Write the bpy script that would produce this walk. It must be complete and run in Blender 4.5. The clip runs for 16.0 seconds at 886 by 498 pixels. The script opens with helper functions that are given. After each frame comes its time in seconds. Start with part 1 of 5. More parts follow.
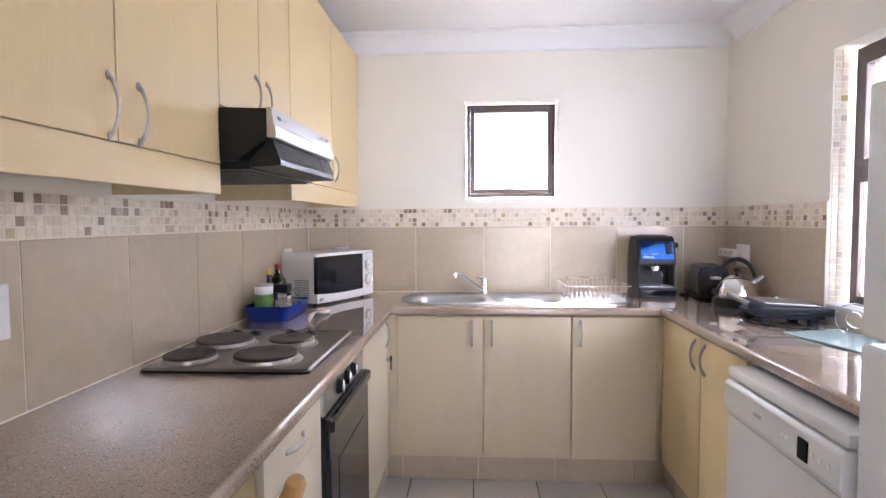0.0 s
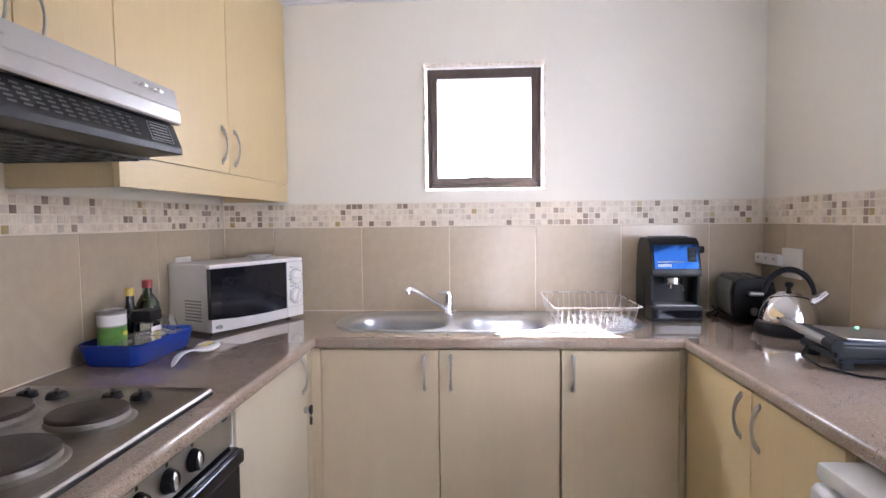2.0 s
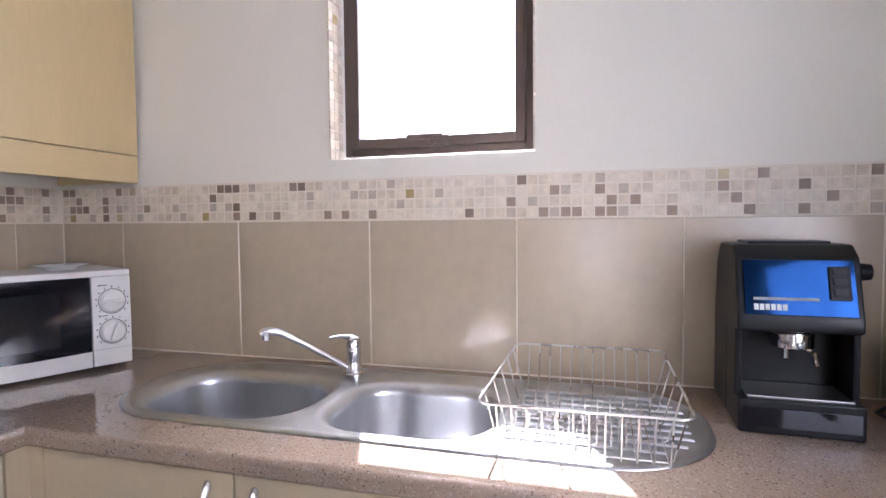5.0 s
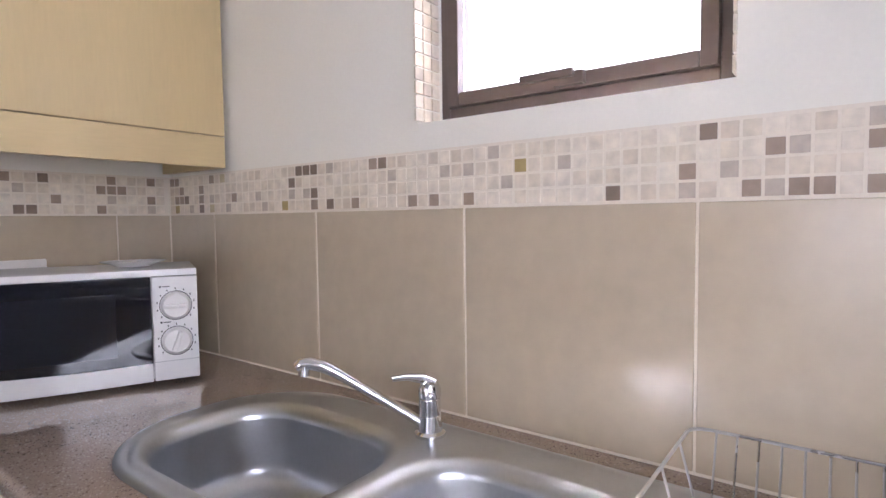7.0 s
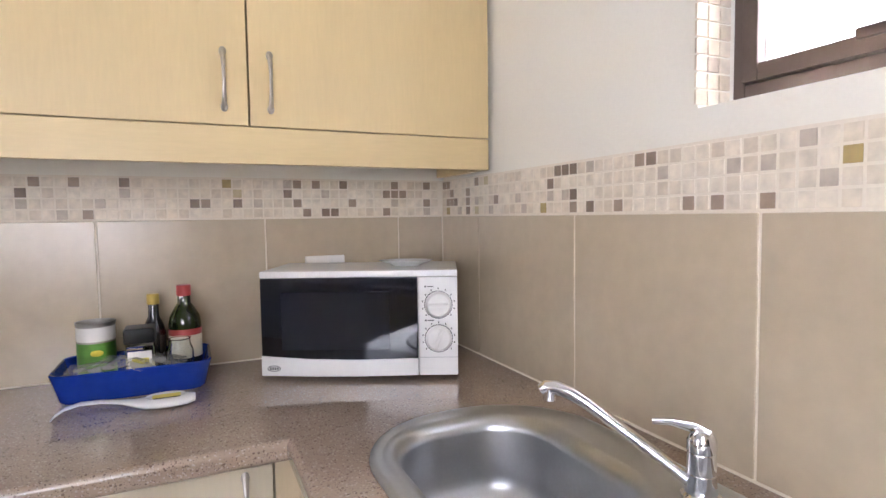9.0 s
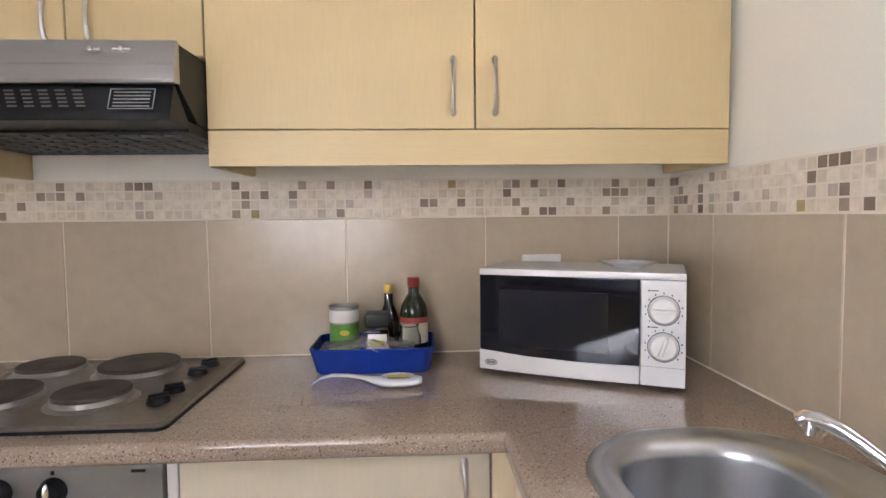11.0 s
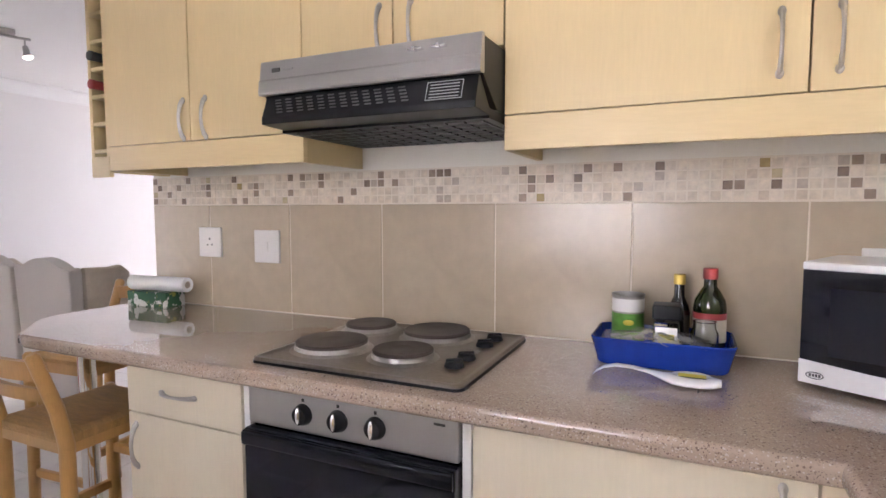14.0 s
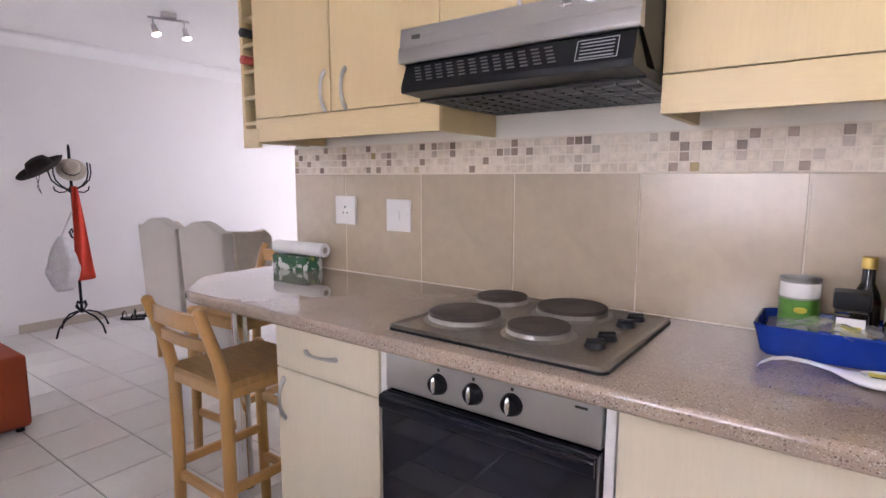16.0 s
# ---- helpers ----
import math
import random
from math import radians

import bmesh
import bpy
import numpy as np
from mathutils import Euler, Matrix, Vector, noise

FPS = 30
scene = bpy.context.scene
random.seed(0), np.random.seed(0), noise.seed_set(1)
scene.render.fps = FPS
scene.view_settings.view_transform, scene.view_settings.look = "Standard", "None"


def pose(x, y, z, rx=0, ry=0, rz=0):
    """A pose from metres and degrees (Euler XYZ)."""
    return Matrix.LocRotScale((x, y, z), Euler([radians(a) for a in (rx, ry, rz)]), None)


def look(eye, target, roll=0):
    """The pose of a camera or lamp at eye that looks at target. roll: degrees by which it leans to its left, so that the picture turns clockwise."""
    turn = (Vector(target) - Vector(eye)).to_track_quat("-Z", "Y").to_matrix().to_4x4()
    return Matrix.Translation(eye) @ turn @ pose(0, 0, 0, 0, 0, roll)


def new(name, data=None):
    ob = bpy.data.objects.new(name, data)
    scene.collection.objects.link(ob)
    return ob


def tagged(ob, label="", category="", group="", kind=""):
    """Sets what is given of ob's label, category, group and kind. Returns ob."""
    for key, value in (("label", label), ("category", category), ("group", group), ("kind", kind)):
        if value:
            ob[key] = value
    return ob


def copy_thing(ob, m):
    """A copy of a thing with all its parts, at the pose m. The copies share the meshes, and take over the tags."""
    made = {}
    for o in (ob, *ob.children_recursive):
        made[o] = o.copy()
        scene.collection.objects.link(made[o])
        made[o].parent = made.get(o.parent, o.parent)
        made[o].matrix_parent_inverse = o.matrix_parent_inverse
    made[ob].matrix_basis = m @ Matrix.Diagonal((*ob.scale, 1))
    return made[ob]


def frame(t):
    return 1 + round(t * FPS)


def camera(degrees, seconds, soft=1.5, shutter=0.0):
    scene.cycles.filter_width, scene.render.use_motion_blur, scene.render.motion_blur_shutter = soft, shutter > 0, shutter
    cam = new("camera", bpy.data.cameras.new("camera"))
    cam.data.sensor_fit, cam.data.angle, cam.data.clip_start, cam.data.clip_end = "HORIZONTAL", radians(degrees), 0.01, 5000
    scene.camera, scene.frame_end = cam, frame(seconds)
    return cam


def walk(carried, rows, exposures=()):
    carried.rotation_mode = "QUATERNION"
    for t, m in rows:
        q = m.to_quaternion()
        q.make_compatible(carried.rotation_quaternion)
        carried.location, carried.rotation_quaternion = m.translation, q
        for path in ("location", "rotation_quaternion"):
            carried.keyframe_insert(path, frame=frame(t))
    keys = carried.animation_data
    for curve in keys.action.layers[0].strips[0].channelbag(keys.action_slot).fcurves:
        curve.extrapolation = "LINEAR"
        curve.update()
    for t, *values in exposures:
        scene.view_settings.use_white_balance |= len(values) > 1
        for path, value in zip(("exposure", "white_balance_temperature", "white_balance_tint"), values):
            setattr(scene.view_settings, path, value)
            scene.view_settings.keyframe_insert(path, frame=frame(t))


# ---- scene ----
cam = camera(78.4, 16.0)
PATH = [
    (0, (1.002, 0.786, 1.33), (0.884, 2.78, 1.225), -0.3),
    (0.5, (1.032, 0.956, 1.336), (0.911, 2.95, 1.227), -0.4),
    (1, (1.061, 1.129, 1.329), (0.94, 3.123, 1.221), -0.4),
    (1.5, (1.12, 1.34, 1.33), (0.995, 3.333, 1.22), -0.5),
    (2, (1.182, 1.529, 1.319), (1.055, 3.522, 1.214), -0.6),
    (2.5, (1.247, 1.725, 1.335), (1.11, 3.718, 1.226), -0.6),
    (3, (1.33, 1.933, 1.323), (1.175, 3.924, 1.213), -0.8),
    (3.5, (1.422, 2.118, 1.314), (1.256, 4.108, 1.209), -0.7),
    (6, (1.688, 2.978, 1.271), (0.814, 4.774, 1.173), -0.6),
    (6.5, (1.657, 3.091, 1.275), (0.656, 4.819, 1.171), -0.6),
    (7, (1.61, 3.186, 1.272), (0.418, 4.789, 1.16), -0.7),
    (7.5, (1.595, 3.264, 1.28), (0.187, 4.679, 1.158), -0.9),
    (8, (1.585, 3.286, 1.286), (-0.013, 4.483, 1.161), -0.8),
    (8.5, (1.562, 3.289, 1.288), (-0.167, 4.287, 1.17), -0.8),
    (9, (1.555, 3.282, 1.292), (-0.258, 4.119, 1.171), -0.8),
    (9.5, (1.552, 3.265, 1.297), (-0.33, 3.931, 1.179), -0.7),
    (10, (1.545, 3.267, 1.295), (-0.393, 3.75, 1.179), -0.7),
    (12.5, (1.541, 3.253, 1.29), (-0.412, 2.84, 1.166), -0.3),
    (13, (1.534, 3.239, 1.285), (-0.385, 2.688, 1.159), -0.2),
    (13.5, (1.528, 3.221, 1.279), (-0.341, 2.522, 1.148), -0.2),
    (14, (1.527, 3.205, 1.273), (-0.291, 2.385, 1.129), -0.1),
    (14.5, (1.523, 3.188, 1.275), (-0.245, 2.267, 1.107), -0.1),
    (15, (1.512, 3.164, 1.275), (-0.197, 2.145, 1.076), -0.0),
    (15.5, (1.513, 3.148, 1.275), (-0.141, 2.048, 1.05), 0.1),
    (16, (1.515, 3.135, 1.275), (-0.083, 1.96, 1.019), 0.1),
]
LIGHT = [(0, 3.73, 5860, 20.5), (1.5, 3.58, 5860, 20.5), (3.5, 3.33, 5860, 22.5), (6, 3.06, 5850, 22.5), (7, 3.18, 5850, 21.5), (8.5, 3.48, 6000, 18), (9.5, 3.62, 6120, 17.5), (12.5, 3.35, 6330, 17), (14.5, 3.80, 6110, 23), (16, 3.73, 6050, 25)]
walk(cam, [(t, look(eye, target, roll)) for t, eye, target, roll in PATH], LIGHT)

# ---- world, sun, large lights ----
world = bpy.data.worlds.new("sky")
scene.world = world
world.use_nodes = True
_wn = world.node_tree.nodes
_sky = _wn.new("ShaderNodeTexSky")
_sky.sky_type, _sky.sun_disc = "NISHITA", False
SUN = Vector((0.235, -0.565, -0.83)).normalized()       # the way the sunlight travels
_sky.sun_elevation = math.asin(-SUN.z)
_sky.sun_rotation = math.atan2(-SUN.x, -SUN.y)
world.node_tree.links.new(_sky.outputs[0], _wn["Background"].inputs[0])
_wn["Background"].inputs[1].default_value = 0.05

sun = new("sun", bpy.data.lights.new("sun", "SUN"))
sun.data.energy, sun.data.angle, sun.data.color = 5.0, radians(0.5), (1.0, 0.965, 0.92)
sun.matrix_world = look((0, 0, 6), Vector((0, 0, 6)) + SUN)


def window_light(name, at, to, w, h, watts, color=(0.86, 0.91, 1.0), spread=180):
    """An area lamp outside an opening, standing in for sky light; spread narrows its beam."""
    lamp = new(name, bpy.data.lights.new(name, "AREA"))
    lamp.data.shape, lamp.data.size, lamp.data.size_y = "RECTANGLE", w, h
    lamp.data.energy, lamp.data.color = watts, color
    lamp.data.spread = radians(spread)
    lamp.matrix_world = look(at, to)
    return lamp


window_light("daylight_back", (1.21, 4.24, 1.76), (1.21, 2.6, 1.0), 0.56, 0.60, 0.29, spread=130)
# narrow beam aimed at the back wall, added to brighten it by the sink
window_light("daylight_right", (2.66, 2.60, 1.52), (1.75, 4.0, 1.50), 0.98, 1.04, 0.76, spread=95)
# fill for the lounge floor, set behind the added glass door
window_light("lounge_floor_fill", (1.79, -2.46, 1.15), (-0.1, -0.9, 0.0), 0.9, 1.9, 0.15, spread=80)
# fill aimed at the lounge's south wall, behind the added window
window_light("lounge_wall_fill", (-3.82, -0.60, 1.50), (-0.3, -2.0, 0.6), 1.9, 1.1, 0.84, spread=110)

# ---- materials ----


def nodes_of(name):
    m = bpy.data.materials.new(name)
    m.use_nodes = True
    return m, m.node_tree.nodes, m.node_tree.links, m.node_tree.nodes["Principled BSDF"]


def mat(name, color, rough=0.5, metal=0.0, vary=0.08, scale=6.0, grain=60.0, bump=0.05, stretch=(1, 1, 1), coat=0.0, pieces=None, spec=0.5, rvar=0.1):
    """Principled surface with two scales of variation; pieces: spread of tone from piece to piece ('object' or 'island')."""
    m, n, l, b = nodes_of(name)
    tc = n.new("ShaderNodeTexCoord")
    mp = n.new("ShaderNodeMapping")
    mp.inputs["Scale"].default_value = stretch
    l.new(tc.outputs["Object"], mp.inputs[0])
    big, fine = n.new("ShaderNodeTexNoise"), n.new("ShaderNodeTexNoise")
    big.inputs["Scale"].default_value, big.inputs["Detail"].default_value = scale, 4
    fine.inputs["Scale"].default_value, fine.inputs["Detail"].default_value = grain, 3
    l.new(mp.outputs[0], big.inputs["Vector"])
    l.new(mp.outputs[0], fine.inputs["Vector"])
    add = n.new("ShaderNodeMath")
    add.operation = "ADD"
    l.new(big.outputs["Fac"], add.inputs[0])
    l.new(fine.outputs["Fac"], add.inputs[1])
    ramp = n.new("ShaderNodeMapRange")
    ramp.inputs["From Min"].default_value, ramp.inputs["From Max"].default_value = 0.6, 1.4
    ramp.inputs["To Min"].default_value, ramp.inputs["To Max"].default_value = 1 - vary, 1 + vary
    ramp.clamp = False
    l.new(add.outputs[0], ramp.inputs["Value"])
    val = ramp.outputs[0]
    if pieces:
        src = n.new("ShaderNodeObjectInfo").outputs["Random"] if pieces[0] == "object" else n.new("ShaderNodeNewGeometry").outputs["Random Per Island"]
        pr = n.new("ShaderNodeMapRange")
        pr.inputs["To Min"].default_value, pr.inputs["To Max"].default_value = 1 - pieces[1], 1 + pieces[1]
        l.new(src, pr.inputs["Value"])
        mul = n.new("ShaderNodeMath")
        mul.operation = "MULTIPLY"
        l.new(val, mul.inputs[0])
        l.new(pr.outputs[0], mul.inputs[1])
        val = mul.outputs[0]
    col = n.new("ShaderNodeVectorMath")
    col.operation = "SCALE"
    col.inputs[0].default_value = color
    l.new(val, col.inputs["Scale"])
    l.new(col.outputs[0], b.inputs["Base Color"])
    rr = n.new("ShaderNodeMapRange")
    rr.inputs["From Min"].default_value, rr.inputs["From Max"].default_value = 0.3, 0.7
    rr.inputs["To Min"].default_value, rr.inputs["To Max"].default_value = max(0.02, rough * (1 - rvar)), min(1, rough * (1 + rvar))
    rr.clamp = False
    l.new(big.outputs["Fac"], rr.inputs["Value"])
    l.new(rr.outputs[0], b.inputs["Roughness"])
    b.inputs["Metallic"].default_value = metal
    b.inputs["Specular IOR Level"].default_value = spec
    b.inputs["Coat Weight"].default_value = coat
    b.inputs["Coat Roughness"].default_value = 0.2 if name == "beige_wall_tile" else 0.08
    if bump:
        bp = n.new("ShaderNodeBump")
        bp.inputs["Strength"].default_value, bp.inputs["Distance"].default_value = bump, 0.004
        l.new(fine.outputs["Fac"], bp.inputs["Height"])
        l.new(bp.outputs[0], b.inputs["Normal"])
    return m


def stone(name, base, fleck_dark, fleck_light, rough):
    """Polished engineered stone: a speckled ground with dark and pale chips."""
    m, n, l, b = nodes_of(name)
    tc = n.new("ShaderNodeTexCoord")
    prev = None
    big = n.new("ShaderNodeTexNoise")
    big.inputs["Scale"].default_value, big.inputs["Detail"].default_value = 9, 5
    l.new(tc.outputs["Object"], big.inputs["Vector"])
    mix0 = n.new("ShaderNodeMix")
    mix0.data_type = "RGBA"
    mix0.inputs["A"].default_value = (*[c * 0.88 for c in base], 1)
    mix0.inputs["B"].default_value = (*[min(1, c * 1.12) for c in base], 1)
    l.new(big.outputs["Fac"], mix0.inputs["Factor"])
    prev = mix0.outputs["Result"]
    for scale, lim, tint in ((330, 0.32, [c * 0.84 for c in base]), (260, 0.22, fleck_light), (215, 0.075, fleck_dark), (430, 0.13, fleck_dark)):
        v = n.new("ShaderNodeTexVoronoi")
        v.inputs["Scale"].default_value = scale
        l.new(tc.outputs["Object"], v.inputs["Vector"])
        sep = n.new("ShaderNodeSeparateColor")
        l.new(v.outputs["Color"], sep.inputs[0])
        lt = n.new("ShaderNodeMath")
        lt.operation, lt.inputs[1].default_value = "LESS_THAN", lim
        l.new(sep.outputs[0], lt.inputs[0])
        near = n.new("ShaderNodeMath")
        near.operation, near.inputs[1].default_value = "LESS_THAN", 0.42
        l.new(v.outputs["Distance"], near.inputs[0])
        fac = n.new("ShaderNodeMath")
        fac.operation = "MULTIPLY"
        l.new(lt.outputs[0], fac.inputs[0])
        l.new(near.outputs[0], fac.inputs[1])
        mx = n.new("ShaderNodeMix")
        mx.data_type = "RGBA"
        mx.inputs["B"].default_value = (*tint, 1)
        l.new(fac.outputs[0], mx.inputs["Factor"])
        l.new(prev, mx.inputs["A"])
        prev = mx.outputs["Result"]
    l.new(prev, b.inputs["Base Color"])
    b.inputs["Roughness"].default_value = rough
    b.inputs["Coat Weight"].default_value, b.inputs["Coat Roughness"].default_value = 0.75, 0.025
    return m


def mosaic_mat(name, source, pale=False):
    """Small glazed stone squares: mostly cream, some grey-brown, a few ochre."""
    m, n, l, b = nodes_of(name)
    src = n.new("ShaderNodeObjectInfo").outputs["Random"] if source == "object" else n.new("ShaderNodeNewGeometry").outputs["Random Per Island"]
    ramp = n.new("ShaderNodeValToRGB")
    ramp.color_ramp.interpolation = "CONSTANT"
    tones = [(0, (0.76, 0.67, 0.545)), (0.20, (0.71, 0.615, 0.485)), (0.40, (0.78, 0.69, 0.565)), (0.56, (0.66, 0.56, 0.435)), (0.68, (0.73, 0.635, 0.51)),
             (0.78, (0.52, 0.435, 0.345)), (0.84, (0.55, 0.46, 0.27)), (0.865, (0.34, 0.25, 0.18)), (0.935, (0.235, 0.17, 0.12)), (0.978, (0.42, 0.31, 0.12))]
    # pale reveals: few dark squares, and window glare put into the tones
    if pale:
        tones = tones[:5] + list(zip((0.945, 0.965, 0.972, 0.985, 0.995), [c for p, c in tones[5:]]))
    el = ramp.color_ramp.elements
    el[0].position, el[0].color = 0, (*tones[0][1], 1)
    el[1].position, el[1].color = tones[1][0], (*tones[1][1], 1)
    for p, c in tones[2:]:
        e = el.new(p)
        e.color = (*c, 1)
    l.new(src, ramp.inputs[0])
    where = n.new("ShaderNodeNewGeometry")
    nz = n.new("ShaderNodeTexNoise")
    nz.inputs["Scale"].default_value, nz.inputs["Detail"].default_value = 45, 6
    l.new(where.outputs["Position"], nz.inputs["Vector"])
    mr = n.new("ShaderNodeMapRange")
    mr.inputs["From Min"].default_value, mr.inputs["From Max"].default_value = 0.3, 0.7
    mr.inputs["To Min"].default_value, mr.inputs["To Max"].default_value = 0.84, 1.12
    l.new(nz.outputs["Fac"], mr.inputs["Value"])
    sc = n.new("ShaderNodeVectorMath")
    sc.operation = "SCALE"
    l.new(ramp.outputs[0], sc.inputs[0])
    l.new(mr.outputs[0], sc.inputs["Scale"])
    l.new(sc.outputs[0], b.inputs["Base Color"])
    b.inputs["Roughness"].default_value = 0.40
    bp = n.new("ShaderNodeBump")
    bp.inputs["Strength"].default_value, bp.inputs["Distance"].default_value = 0.05, 0.001
    l.new(nz.outputs["Fac"], bp.inputs["Height"])
    l.new(bp.outputs[0], b.inputs["Normal"])
    return m


def printed_card(name, ground, blotch, accent, scale):
    """Card printed with an irregular picture in three colours."""
    m, n, l, b = nodes_of(name)
    tc = n.new("ShaderNodeTexCoord")
    prev = None
    for tint, sc, lim in ((blotch, scale, 0.54), (accent, scale * 1.7, 0.64), (ground, scale * 3.1, 0.60)):
        nz = n.new("ShaderNodeTexNoise")
        nz.inputs["Scale"].default_value, nz.inputs["Detail"].default_value = sc, 2
        l.new(tc.outputs["Object"], nz.inputs["Vector"])
        gt = n.new("ShaderNodeMapRange")
        gt.inputs["From Min"].default_value, gt.inputs["From Max"].default_value = lim - 0.015, lim + 0.015
        l.new(nz.outputs["Fac"], gt.inputs["Value"])
        mx = n.new("ShaderNodeMix")
        mx.data_type = "RGBA"
        mx.inputs["A"].default_value, mx.inputs["B"].default_value = (*ground, 1), (*tint, 1)
        l.new(gt.outputs[0], mx.inputs["Factor"])
        if prev:
            l.new(prev, mx.inputs["A"])
        prev = mx.outputs["Result"]
    l.new(prev, b.inputs["Base Color"])
    b.inputs["Roughness"].default_value = 0.4
    return m


def glassy(name, color=(1, 1, 1), rough=0.0, ior=1.45):
    m, n, l, b = nodes_of(name)
    b.inputs["Base Color"].default_value = (*color, 1)
    b.inputs["Transmission Weight"].default_value = 1.0
    b.inputs["Roughness"].default_value = rough
    b.inputs["IOR"].default_value = ior
    return m


def glow(name, color, power):
    m, n, l, b = nodes_of(name)
    b.inputs["Emission Color"].default_value = (*color, 1)
    b.inputs["Emission Strength"].default_value = power
    return m


M_WALL = mat("cream_paint", (0.83, 0.79, 0.695), 0.6, vary=0.025, scale=1.3, grain=140, bump=0.06)
M_LOUNGE = mat("white_paint", (0.80, 0.77, 0.75), 0.65, vary=0.03, scale=1.0, grain=140, bump=0.06)
M_CEIL = mat("ceiling_paint", (0.83, 0.82, 0.81), 0.75, vary=0.02, scale=1.5, grain=120, bump=0.04)
M_TILE = mat("beige_wall_tile", (0.51, 0.418, 0.295), 0.32, vary=0.09, coat=0.5, scale=3.5, grain=25, bump=0.04, pieces=("object", 0.05), rvar=0.08)
M_GROUT = mat("pale_grout", (0.78, 0.70, 0.58), 0.85, vary=0.06, scale=8, grain=200, bump=0.2)
M_FLOOR = mat("cream_floor_tile", (0.66, 0.62, 0.585), 0.34, vary=0.05, scale=2.5, grain=40, bump=0.02, pieces=("object", 0.04), rvar=0.06)
M_FLOOR2 = mat("cream_floor_tile_far", (0.66, 0.62, 0.585), 0.34, vary=0.05, scale=2.5, grain=40, bump=0.02, pieces=("island", 0.04), rvar=0.06)
M_FGROUT = mat("dark_floor_grout", (0.14, 0.125, 0.12), 0.9, vary=0.12, scale=10, grain=200, bump=0.2)
M_MOSAIC = mosaic_mat("mosaic_squares", "object")
M_MOSAIC2 = mosaic_mat("mosaic_squares_joined", "island")
M_MOSAIC3 = mosaic_mat("mosaic_squares_pale_glare", "island", True)
M_MAPLE = mat("maple_laminate", (0.69, 0.535, 0.285), 0.42, vary=0.045, scale=2.2, grain=22, bump=0.02, stretch=(7, 7, 0.7), pieces=("object", 0.025))
M_MAPLE_H = mat("maple_laminate_level", (0.69, 0.535, 0.285), 0.42, vary=0.045, scale=2.2, grain=22, bump=0.02, stretch=(0.8, 0.8, 7))
M_PALE = mat("pale_maple_laminate", (0.69, 0.61, 0.46), 0.42, vary=0.04, scale=2.2, grain=22, bump=0.02, stretch=(7, 7, 0.7), pieces=("object", 0.02))
# beiger copy of maple: the back doors' tone, and shade on the corner fillers
M_BACK = mat("beige_maple_laminate", (0.64, 0.53, 0.36), 0.42, vary=0.04, scale=2.2, grain=22, bump=0.02, stretch=(7, 7, 0.7), pieces=("object", 0.02))
M_STONE = stone("speckled_worktop_stone", (0.405, 0.312, 0.243), (0.19, 0.135, 0.105), (0.52, 0.44, 0.375), 0.06)
M_STEEL = mat("brushed_steel", (0.50, 0.49, 0.485), 0.34, 1.0, vary=0.05, scale=4, grain=90, bump=0.02, stretch=(1, 1, 12))
M_SINK = mat("satin_sink_steel", (0.58, 0.59, 0.61), 0.34, 1.0, vary=0.05, scale=5, grain=160, bump=0.01, rvar=0.02)
M_HOB = mat("worn_hob_steel", (0.29, 0.257, 0.228), 0.33, 1.0, vary=0.16, scale=8, grain=90, bump=0.03, rvar=0.03)
M_CHROME = mat("chrome", (0.80, 0.80, 0.81), 0.07, 1.0, vary=0.02, scale=10, grain=50, bump=0)
M_HANDLE = mat("satin_nickel", (0.48, 0.455, 0.425), 0.36, 1.0, vary=0.05, scale=12, grain=90, bump=0.01)
M_WIRE = mat("bright_steel_wire", (0.66, 0.65, 0.64), 0.28, 1.0, vary=0.04, scale=12, grain=90, bump=0)
M_SIDE = mat("grey_toaster_side", (0.27, 0.265, 0.26), 0.38, 0.3, vary=0.06, scale=12, grain=90, bump=0.01)
M_RING = mat("dull_steel_ring", (0.42, 0.40, 0.37), 0.42, 1.0, vary=0.12, scale=20, grain=90, bump=0.03)
M_DULLBAR = mat("dull_dark_metal", (0.16, 0.155, 0.15), 0.45, 0.6, vary=0.1, scale=20, grain=90, bump=0)
M_IRON = mat("cast_iron_plate", (0.075, 0.058, 0.050), 0.55, vary=0.3, scale=18, grain=160, bump=0.15)
M_BLACK = mat("black_plastic", (0.010, 0.010, 0.011), 0.36, vary=0.1, scale=8, grain=120, bump=0.03, spec=0.3, rvar=0.05)
M_GLOSS = mat("black_glass", (0.008, 0.008, 0.013), 0.06, vary=0.1, scale=4, grain=40, bump=0, rvar=0.02)
M_MESH = mat("dark_oven_window", (0.014, 0.014, 0.019), 0.07, vary=0.1, scale=4, grain=200, bump=0.0, rvar=0.02)
M_WHITE = mat("white_enamel", (0.80, 0.79, 0.77), 0.22, vary=0.02, scale=5, grain=80, bump=0.01)
M_WPLAST = mat("white_plastic", (0.82, 0.80, 0.77), 0.4, vary=0.03, scale=9, grain=90, bump=0.02)
M_CERAM = mat("white_glazed_ceramic", (0.84, 0.83, 0.82), 0.12, vary=0.02, scale=9, grain=50, bump=0.0, coat=0.3)
M_BLUE = mat("cobalt_glaze", (0.014, 0.048, 0.33), 0.18, vary=0.12, scale=12, grain=50, bump=0.0, coat=0.2)
M_FRAME = mat("bronze_aluminium", (0.115, 0.086, 0.074), 0.38, 0.3, vary=0.08, scale=6, grain=120, bump=0.02)
M_GLASS = glassy("window_glass")
M_JAR = glassy("clear_jar_glass", (0.93, 0.96, 0.95), 0.03)
M_FILM = mat("crumpled_clear_film", (0.74, 0.74, 0.72), 0.2, vary=0.1, scale=20, grain=60, bump=0.2)
